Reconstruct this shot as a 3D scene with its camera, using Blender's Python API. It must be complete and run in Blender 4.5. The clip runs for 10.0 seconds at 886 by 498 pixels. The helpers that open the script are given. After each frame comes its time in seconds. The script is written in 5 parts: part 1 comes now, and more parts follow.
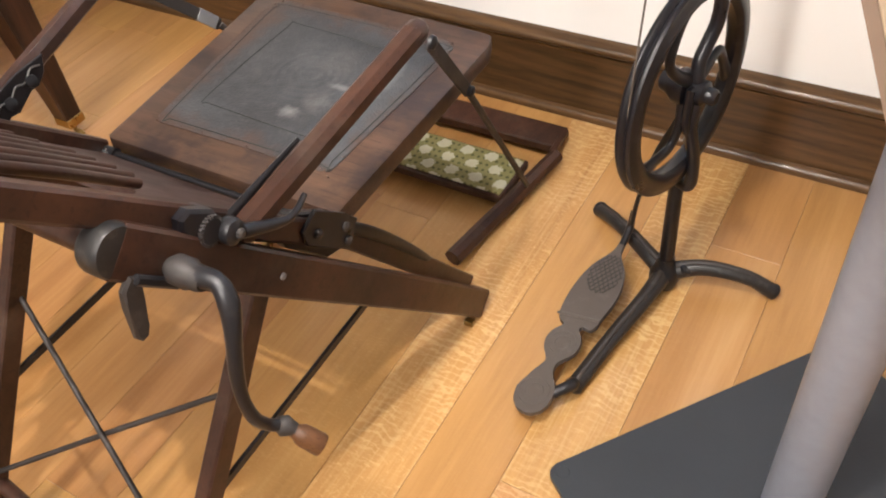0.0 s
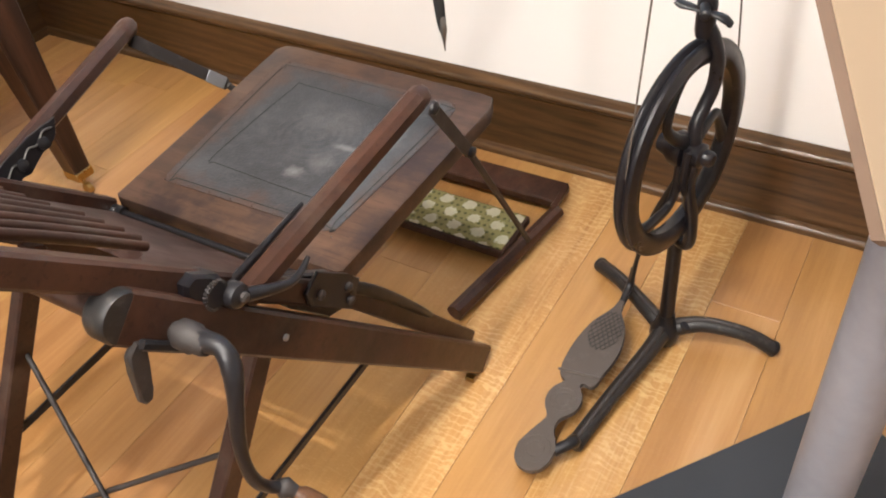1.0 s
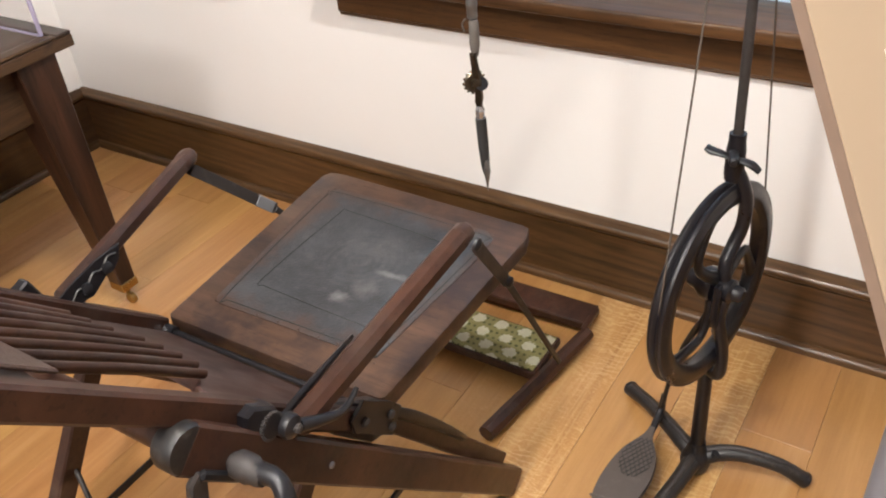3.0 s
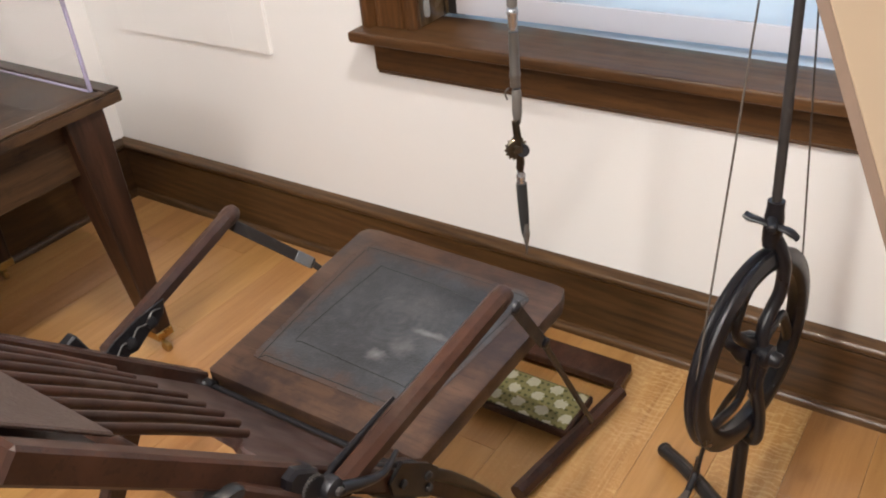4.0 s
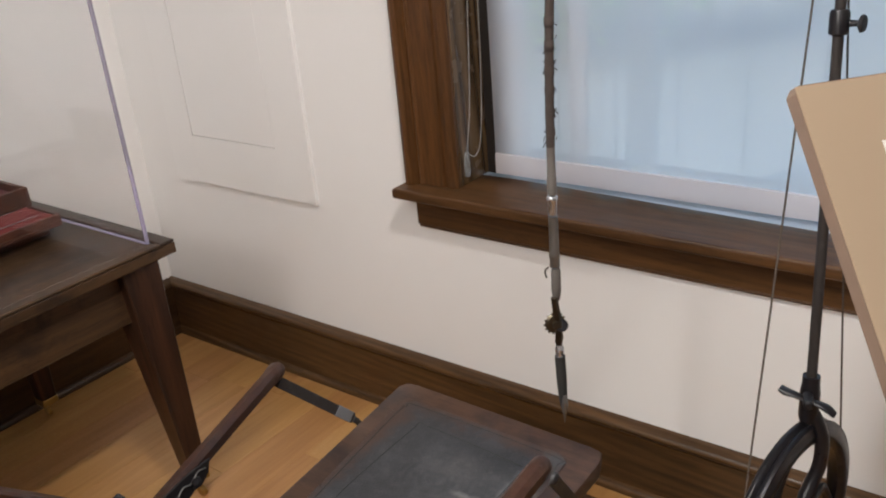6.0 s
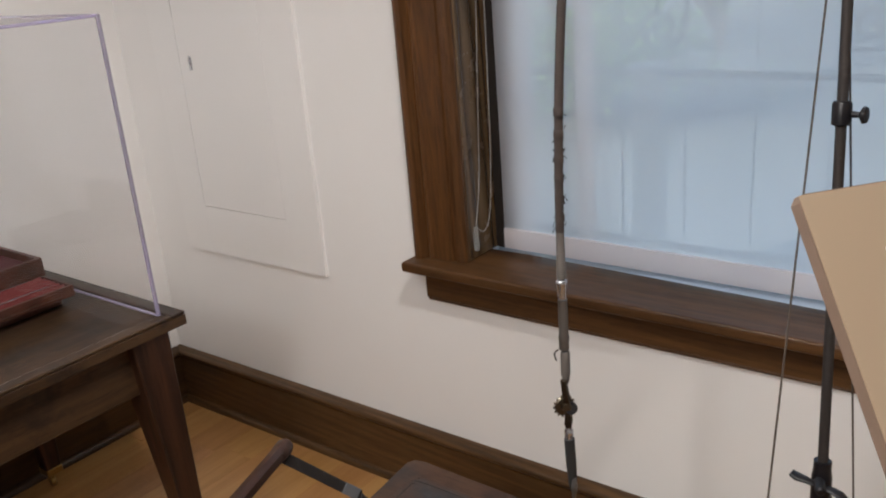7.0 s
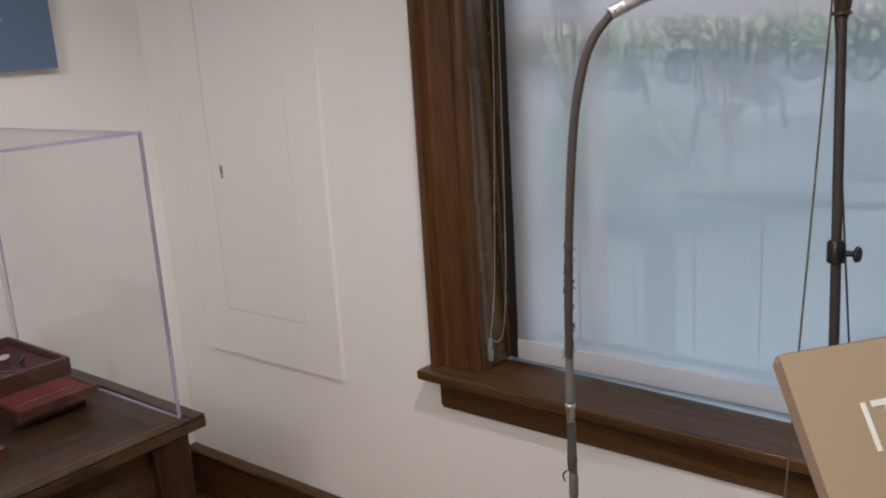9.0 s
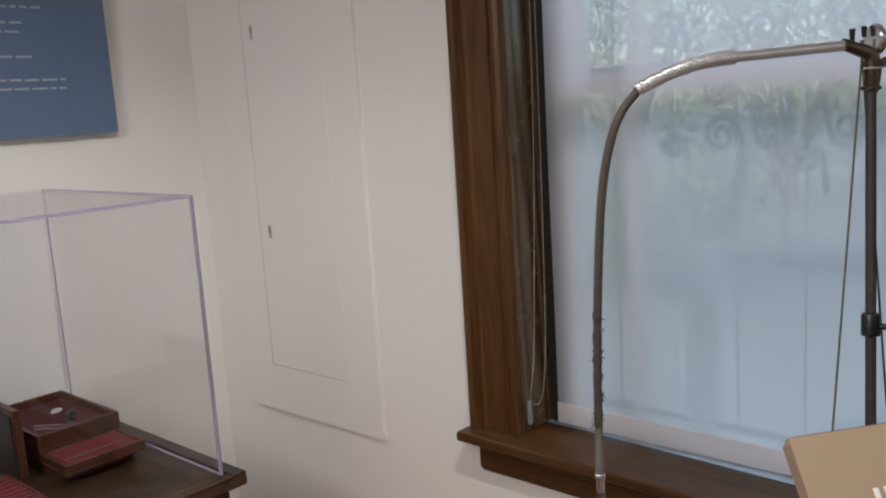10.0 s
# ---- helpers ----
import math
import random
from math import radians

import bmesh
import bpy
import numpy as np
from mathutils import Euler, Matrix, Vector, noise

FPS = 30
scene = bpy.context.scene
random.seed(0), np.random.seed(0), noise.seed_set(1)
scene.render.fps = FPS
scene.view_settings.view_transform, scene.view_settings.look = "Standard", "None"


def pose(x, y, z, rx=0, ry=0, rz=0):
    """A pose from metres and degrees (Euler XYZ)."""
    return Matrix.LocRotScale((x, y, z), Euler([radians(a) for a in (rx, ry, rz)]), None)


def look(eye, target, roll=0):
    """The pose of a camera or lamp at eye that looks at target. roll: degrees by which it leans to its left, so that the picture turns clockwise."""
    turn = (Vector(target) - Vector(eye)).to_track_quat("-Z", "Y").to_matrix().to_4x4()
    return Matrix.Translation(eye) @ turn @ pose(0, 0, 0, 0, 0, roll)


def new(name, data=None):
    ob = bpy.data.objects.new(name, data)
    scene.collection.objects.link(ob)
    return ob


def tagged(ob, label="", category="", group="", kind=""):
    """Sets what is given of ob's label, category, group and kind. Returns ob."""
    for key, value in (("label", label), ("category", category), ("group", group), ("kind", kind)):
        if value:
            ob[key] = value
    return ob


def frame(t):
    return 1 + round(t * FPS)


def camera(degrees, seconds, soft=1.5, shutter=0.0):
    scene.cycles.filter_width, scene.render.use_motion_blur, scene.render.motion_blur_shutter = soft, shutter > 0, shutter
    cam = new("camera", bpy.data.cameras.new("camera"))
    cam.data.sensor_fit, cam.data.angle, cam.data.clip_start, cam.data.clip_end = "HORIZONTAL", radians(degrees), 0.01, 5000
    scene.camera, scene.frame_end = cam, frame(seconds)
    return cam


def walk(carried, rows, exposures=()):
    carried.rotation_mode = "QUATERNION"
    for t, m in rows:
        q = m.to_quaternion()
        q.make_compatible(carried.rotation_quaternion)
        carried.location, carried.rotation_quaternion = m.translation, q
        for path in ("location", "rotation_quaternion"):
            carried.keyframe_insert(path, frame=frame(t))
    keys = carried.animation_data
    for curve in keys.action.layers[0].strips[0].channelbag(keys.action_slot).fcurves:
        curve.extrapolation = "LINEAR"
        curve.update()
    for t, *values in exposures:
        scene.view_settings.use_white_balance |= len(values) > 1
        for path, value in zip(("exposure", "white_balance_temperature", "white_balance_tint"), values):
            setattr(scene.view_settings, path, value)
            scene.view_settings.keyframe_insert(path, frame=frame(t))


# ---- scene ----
cam = camera(54.2, 10.0, soft=2.0)
PATH = [
    (0, (2.684, -1.668, 1.326), (1.888, -0.501, -0.09), -6.7),
    (0.5, (2.688, -1.667, 1.341), (1.878, -0.477, -0.047), -6.6),
    (1, (2.689, -1.663, 1.354), (1.854, -0.435, 0.013), -6.4),
    (1.5, (2.691, -1.663, 1.368), (1.834, -0.404, 0.072), -6.2),
    (2, (2.694, -1.668, 1.385), (1.814, -0.383, 0.131), -6.1),
    (2.5, (2.688, -1.68, 1.407), (1.784, -0.366, 0.202), -5.8),
    (4, (2.659, -1.701, 1.458), (1.649, -0.342, 0.393), -5.5),
    (4.5, (2.659, -1.705, 1.476), (1.619, -0.335, 0.456), -5.6),
    (5, (2.658, -1.711, 1.502), (1.588, -0.32, 0.542), -5.6),
    (5.5, (2.66, -1.715, 1.525), (1.558, -0.301, 0.639), -5.4),
    (7, (2.661, -1.722, 1.576), (1.494, -0.242, 0.907), -4.7),
    (7.5, (2.667, -1.737, 1.59), (1.494, -0.242, 0.964), -4.6),
    (8, (2.676, -1.75, 1.609), (1.492, -0.245, 1.032), -4.3),
    (8.5, (2.689, -1.76, 1.624), (1.49, -0.246, 1.104), -4.0),
    (9, (2.7, -1.768, 1.641), (1.478, -0.253, 1.181), -3.5),
    (9.5, (2.718, -1.772, 1.662), (1.448, -0.278, 1.268), -3.3),
    (10, (2.74, -1.766, 1.666), (1.416, -0.304, 1.335), -3.6),
]
EXPOSURES = [(0, 2.01, 6350, 10), (2.5, 1.91, 6250, 10), (4, 1.58, 6220, 10), (5.5, 1.18, 6180, 10), (7, 0.84, 6130, 10), (10, 0.60, 6120, 10)]
walk(cam, [(t, look(eye, target, roll)) for t, eye, target, roll in PATH], EXPOSURES)

SKY, SHEER, AREA_POWER = 0.15, 0.255, 18.0
# The last lamp is an added soft fill to brighten the left wall.
LAMPS = [((2.2, -3.7, 2.75), (1.7, -0.1, 1.3), 68.0, 74, 0.32), ((2.18, -1.8, 2.84), (2.84, -0.32, 0.1), 54.0, 50, 0.06), ((2.50, -1.20, 2.84), (0.72, -1.10, 0.5), 56.0, 76, 0.03), ((4.2, -0.95, 2.75), (0.3, -0.75, 0.75), 12.0, 66, 0.9)]

# ---- light ----
world = bpy.data.worlds.new("sky")
scene.world = world
world.use_nodes = True
wn = world.node_tree
sky = wn.nodes.new("ShaderNodeTexSky")
sky.sky_type = 'NISHITA'
sky.sun_disc = False
sky.sun_elevation, sky.sun_rotation = radians(23), radians(198)
wn.nodes["Background"].inputs["Strength"].default_value = SKY
wn.links.new(sky.outputs["Color"], wn.nodes["Background"].inputs["Color"])


def lamp(name, kind, where, at, power, colour, size=0.1, spread=80, blend=0.6):
    data = bpy.data.lights.new(name, kind)
    data.energy, data.color = power, colour
    if kind == 'SPOT':
        data.spot_size, data.spot_blend, data.shadow_soft_size = radians(spread), blend, size
    elif kind == 'AREA':
        data.shape, data.size, data.size_y = 'RECTANGLE', size, size * 0.6
    ob = new(name, data)
    ob.matrix_world = look(where, at)
    return ob


WARM = (1.0, 0.92, 0.82)
for where, at, power, spread, size in LAMPS:
    lamp("track_and_fill_spot", 'SPOT', where, at, power, WARM, size, spread)
lamp("ceiling_light", 'AREA', (2.0, -2.6, 2.85), (2.0, -2.4, 0), AREA_POWER, (1.0, 0.96, 0.90), 2.2)
# Added lamp out of view above the window, helping the sky brighten the shade.
lamp("sky_fill_lamp", 'AREA', (2.08, 1.7, 3.4), (2.08, 0.1, 1.3), 17.0, (0.93, 0.93, 0.97), 1.6)
sun_data = bpy.data.lights.new("sun", 'SUN')
sun_data.energy, sun_data.angle, sun_data.color = 5.0, radians(0.6), (1.0, 0.95, 0.86)
sun = new("sun", sun_data)
sun.matrix_world = look((0, 0, 8), (1.6, 5.0, 5.8))


# ---- materials ----
class Nodes:
    def __init__(self, name):
        self.m = bpy.data.materials.new(name)
        self.m.use_nodes = True
        self.t = self.m.node_tree
        self.b = self.t.nodes["Principled BSDF"]
        self.tc = self.t.nodes.new("ShaderNodeTexCoord")

    def n(self, kind, ins=None, **props):
        node = self.t.nodes.new("ShaderNode" + kind)
        for k, v in props.items():
            setattr(node, k, v)
        for k, v in (ins or {}).items():
            if isinstance(v, bpy.types.NodeSocket):
                self.t.links.new(v, node.inputs[k])
            else:
                node.inputs[k].default_value = v
        return node

    def link(self, a, b):
        self.t.links.new(a, b)

    def set(self, **ins):
        for k, v in ins.items():
            k = k.replace("_", " ")
            if isinstance(v, bpy.types.NodeSocket):
                self.link(v, self.b.inputs[k])
            else:
                self.b.inputs[k].default_value = v

    def coords(self, scale, shift=None):
        src = self.tc.outputs["Object"]
        if shift is not None:
            src = self.n("VectorMath", {0: src, 1: shift}, operation='ADD').outputs[0]
        return self.n("Mapping", {"Vector": src, "Scale": scale}).outputs[0]

    def noise(self, vec, scale, detail=4, rough=0.55, distort=0.0):
        return self.n("TexNoise", {"Vector": vec, "Scale": scale, "Detail": detail, "Roughness": rough, "Distortion": distort}).outputs["Fac"]

    def ramp(self, fac, stops, mode='LINEAR'):
        r = self.n("ValToRGB", {"Fac": fac})
        r.color_ramp.interpolation = mode
        els = r.color_ramp.elements
        while len(els) < len(stops):
            els.new(0.5)
        for e, (p, c) in zip(els, stops):
            e.position, e.color = p, (*c, 1)
        return r.outputs["Color"]

    def mix(self, fac, a, b, mode='MIX'):
        node = self.n("Mix", data_type='RGBA', blend_type=mode)
        for sock, v in ((node.inputs[0], fac), (node.inputs[6], a), (node.inputs[7], b)):
            if isinstance(v, bpy.types.NodeSocket):
                self.link(v, sock)
            elif isinstance(v, (int, float)):
                sock.default_value = v
            else:
                sock.default_value = (*v, 1)
        return node.outputs[2]

    def math(self, op, a, b=0.0, clamp=False):
        node = self.n("Math", {0: a, 1: b}, operation=op, use_clamp=clamp)
        return node.outputs[0]

    def bump(self, height, strength=0.2, distance=0.002):
        return self.n("Bump", {"Height": height, "Strength": strength, "Distance": distance}).outputs["Normal"]


def wood(name, dark, light, axis='x', rough=0.4, fine=60, band=7, coat=0.0, vary=0.0, worn=None, worn_amount=0.0, worn_at=0.54, ring=0.07):
    """Grained wood: long fibres along one axis, broad figure, pores."""
    k = Nodes(name)
    long = {'x': (0.07, 1, 1), 'y': (1, 0.07, 1), 'z': (1, 1, 0.07), 'd': (1, 0.45, 0.45)}[axis]
    shift = None
    if vary:
        rnd = k.n("ObjectInfo").outputs["Random"]
        shift = k.n("CombineXYZ", {0: k.math('MULTIPLY', rnd, 37.0), 1: k.math('MULTIPLY', rnd, 91.0), 2: k.math('MULTIPLY', rnd, 13.0)}).outputs[0]
    vec = k.coords(long, shift)
    figure = k.noise(vec, band, 3, 0.5, 1.2)
    rings = k.n("TexWave", {"Vector": vec, "Scale": band * 1.3, "Distortion": 7.0, "Detail": 2.0, "Detail Scale": 1.2}, wave_type='BANDS', bands_direction='DIAGONAL').outputs["Fac"]
    fibre = k.noise(vec, fine, 3, 0.7)
    mixf = k.math('ADD', k.math('MULTIPLY', figure, 0.55), k.math('ADD', k.math('MULTIPLY', rings, ring), k.math('MULTIPLY', fibre, 0.5 - ring)))
    col = k.ramp(mixf, [(0.33, dark), (0.72, light)])
    pores = k.noise(vec, fine * 3.5, 2, 0.6)
    col = k.mix(k.math('MULTIPLY', k.math('GREATER_THAN', pores, 0.62), 0.35), col, tuple(c * 0.45 for c in dark))
    if worn:
        wear = k.noise(k.coords((1, 1, 1)), 9, 5, 0.65)
        edge = k.math('MULTIPLY', k.math('SUBTRACT', wear, worn_at, True), 6.0, True)
        col = k.mix(k.math('MULTIPLY', edge, worn_amount), col, worn)
    if vary:
        tone = k.n("ObjectInfo").outputs["Random"]
        hsv = k.n("HueSaturation", {"Color": col, "Value": k.math('ADD', k.math('MULTIPLY', tone, vary), 1 - vary / 2), "Saturation": k.math('ADD', k.math('MULTIPLY', tone, -0.12), 1.06)})
        col = hsv.outputs[0]
    rg = k.math('ADD', k.math('MULTIPLY', k.noise(k.coords((1, 1, 1)), 14), 0.22), rough - 0.1)
    k.set(Base_Color=col, Roughness=rg, Specular_IOR_Level=0.3, Normal=k.bump(k.math('ADD', fibre, k.math('MULTIPLY', pores, 0.5)), 0.18, 0.0012))
    if coat:
        k.set(Coat_Weight=coat, Coat_Roughness=0.16)
    return k.m


def iron(name, base, rough=0.38, metal=0.5, worn=(0.22, 0.2, 0.19), amount=0.25, bump=0.15):
    k = Nodes(name)
    vec = k.coords((1, 1, 1))
    wear = k.math('MULTIPLY', k.math('SUBTRACT', k.noise(vec, 38, 6, 0.7), 0.55, True), 7.0, True)
    col = k.mix(k.math('MULTIPLY', wear, amount), base, worn)
    col = k.mix(k.math('MULTIPLY', k.noise(vec, 6), 0.4), col, tuple(c * 0.55 for c in base))
    rg = k.math('ADD', k.math('MULTIPLY', k.noise(vec, 25, 4), 0.3), rough - 0.15)
    k.set(Base_Color=col, Roughness=rg, Metallic=metal, Normal=k.bump(k.noise(vec, 180, 3), bump, 0.001))
    return k.m


def paint(name, colour, rough=0.6, grain=0.04, bump=0.1, scale=3.0):
    k = Nodes(name)
    vec = k.coords((1, 1, 1))
    f = k.noise(vec, scale, 5, 0.6)
    col = k.mix(f, tuple(c * (1 - grain) for c in colour), tuple(min(1, c * (1 + grain)) for c in colour))
    k.set(Base_Color=col, Roughness=rough, Normal=k.bump(k.noise(vec, 220, 3), bump, 0.0006))
    return k.m


def plain(name, colour, rough=0.5, metal=0.0, **more):
    k = Nodes(name)
    f = k.noise(k.coords((1, 1, 1)), 40, 4)
    k.set(Base_Color=k.mix(f, tuple(c * 0.85 for c in colour), tuple(min(1, c * 1.12) for c in colour)), Roughness=rough, Metallic=metal, **more)
    return k.m


M_WALL = paint("wall_paint", (0.85, 0.835, 0.825), 0.7, 0.02, 0.25)
M_PANEL = paint("panel_paint", (0.86, 0.845, 0.835), 0.5, 0.015, 0.1)
M_CEIL = paint("ceiling_paint", (0.85, 0.84, 0.82), 0.8, 0.02)
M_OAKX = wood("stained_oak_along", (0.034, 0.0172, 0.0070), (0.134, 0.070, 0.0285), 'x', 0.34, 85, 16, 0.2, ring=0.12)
# Same oak for the side-wall baseboard, its shade put into darker tones.
M_OAKY = wood("stained_oak_across_shaded", (0.022, 0.0105, 0.0045), (0.080, 0.040, 0.016), 'y', 0.32, 55, 9, 0.3)
M_OAKZ = wood("stained_oak_upright", (0.046, 0.0190, 0.0064), (0.140, 0.060, 0.0190), 'z', 0.38, 110, 26, 0.12)
M_STOOL = wood("red_stained_oak", (0.038, 0.0172, 0.0064), (0.142, 0.066, 0.0235), 'x', 0.44, 85, 12, 0.12)
M_JAMB = wood("varnished_jamb_oak", (0.060, 0.034, 0.016), (0.175, 0.110, 0.055), 'z', 0.24, 60, 10, 0.8, ring=0.3)
M_TABLE = wood("table_oak", (0.014, 0.0075, 0.004), (0.090, 0.047, 0.021), 'y', 0.48, 60, 6, 0.08, worn=(0.013, 0.008, 0.006), worn_amount=0.8, worn_at=0.50)
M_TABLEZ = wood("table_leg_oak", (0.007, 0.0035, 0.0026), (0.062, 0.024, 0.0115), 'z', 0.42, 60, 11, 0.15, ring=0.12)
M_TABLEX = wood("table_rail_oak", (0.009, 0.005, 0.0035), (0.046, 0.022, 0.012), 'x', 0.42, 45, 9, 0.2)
M_MAHOG = wood("aged_mahogany", (0.0175, 0.0074, 0.0050), (0.070, 0.0290, 0.0172), 'd', 0.42, 70, 6, 0.12, worn=(0.092, 0.060, 0.044), worn_amount=0.45)
M_BACKW = wood("worn_back_wood", (0.016, 0.007, 0.006), (0.062, 0.026, 0.019), 'd', 0.45, 70, 6, 0.1, worn=(0.115, 0.078, 0.070), worn_amount=0.6, worn_at=0.47)
M_SEATW = wood("worn_seat_wood", (0.026, 0.0135, 0.0090), (0.104, 0.056, 0.035), 'x', 0.44, 65, 7, 0.15, worn=(0.024, 0.015, 0.014), worn_amount=0.85, worn_at=0.47)
M_IRON = iron("black_cast_iron", (0.020, 0.019, 0.022), 0.36, 0.35, (0.085, 0.078, 0.074), 0.2)
M_JAPAN = iron("black_japanned_iron", (0.011, 0.010, 0.013), 0.33, 0.15, (0.10, 0.08, 0.075), 0.2, 0.12)
M_STEEL = iron("tarnished_steel", (0.24, 0.23, 0.22), 0.38, 0.9, (0.09, 0.08, 0.07), 0.5)
M_NICKEL = iron("worn_nickel", (0.66, 0.68, 0.73), 0.18, 0.92, (0.34, 0.31, 0.28), 0.15, 0.05)
M_WORN = plain("bare_worn_steel", (0.26, 0.265, 0.28), 0.4, 0.35)
M_CLEAR = plain("clear_cast_plastic", (0.62, 0.62, 0.60), 0.15, 0.0, Transmission_Weight=0.7, IOR=1.4)
M_BRIGHT = plain("brushed_nickel", (0.58, 0.585, 0.61), 0.36, 0.75)
M_BRASS = iron("old_brass", (0.42, 0.28, 0.10), 0.32, 1.0, (0.12, 0.08, 0.04), 0.4)
M_HEAD = iron("tarnished_head_brass", (0.14, 0.115, 0.085), 0.32, 1.0, (0.42, 0.38, 0.33), 0.45)
M_BROWNIRON = iron("worn_brown_iron", (0.048, 0.041, 0.039), 0.55, 0.35, (0.12, 0.105, 0.10), 0.5, 0.4)
M_TREAD = iron("rusty_brown_iron", (0.105, 0.085, 0.074), 0.52, 0.3, (0.16, 0.13, 0.115), 0.5, 0.5)
M_BASEIRON = iron("dusty_black_iron", (0.026, 0.024, 0.024), 0.42, 0.3, (0.12, 0.105, 0.095), 0.5, 0.3)
M_KNOB = wood("turned_knob_wood", (0.055, 0.022, 0.009), (0.15, 0.066, 0.028), 'x', 0.42, 70, 12, 0.1)
M_RUBBER = plain("black_rubber", (0.018, 0.018, 0.018), 0.6)
M_CLOTH = paint("dark_woven_cord", (0.038, 0.027, 0.023), 0.8, 0.35, 0.6, 90)
M_TWINE = plain("dark_twine", (0.09, 0.07, 0.055), 0.8)
M_GREYTUBE = paint("grey_sleeve", (0.10, 0.088, 0.080), 0.5, 0.25, 0.1, 30)
M_POLE = plain("silver_pole_paint", (0.29, 0.305, 0.36), 0.42, 0.25)
M_PLATE = paint("dark_grey_powder_coat", (0.026, 0.030, 0.037), 0.55, 0.10, 0.6, 12)
M_TAN = paint("tan_panel_print", (0.405, 0.305, 0.210), 0.42, 0.02, 0.05)
M_TANEDGE = plain("tan_panel_edge", (0.20, 0.138, 0.102), 0.5)
M_WHITEINK = plain("white_lettering", (0.88, 0.87, 0.85), 0.5)
M_INK2 = plain("pale_blue_lettering", (0.36, 0.41, 0.50), 0.5)
M_BLUE = paint("blue_poster_print", (0.115, 0.175, 0.295), 0.45, 0.05, 0.05)
M_LID = paint("blackened_wood", (0.016, 0.012, 0.010), 0.5, 0.3, 0.3, 20)
M_VELVET = paint("red_velvet", (0.066, 0.010, 0.014), 0.9, 0.3, 0.5, 60)
M_RIDGE = paint("rubbed_red_velvet", (0.145, 0.022, 0.022), 0.8, 0.3, 0.5, 60)
M_BOXWOOD = wood("instrument_box_wood", (0.03, 0.012, 0.008), (0.11, 0.04, 0.025), 'd', 0.4, 60, 12, 0.2)
M_GREEN = plain("leaf_green", (0.10, 0.165, 0.06), 0.6)
M_BARK = plain("bark", (0.10, 0.07, 0.05), 0.85)
M_GRILLE = plain("painted_grille_iron", (0.05, 0.052, 0.055), 0.5)
M_SASH = paint("painted_sash", (0.62, 0.62, 0.60), 0.5, 0.04)
M_SILL = paint("weathered_sill_paint", (0.50, 0.56, 0.62), 0.45, 0.12, 0.3, 14)
M_GROUND = paint("pale_paving", (0.22, 0.22, 0.215), 0.9, 0.15, 0.5, 4)
M_STONE = paint("pale_stone", (0.55, 0.53, 0.50), 0.8, 0.08, 0.4, 6)


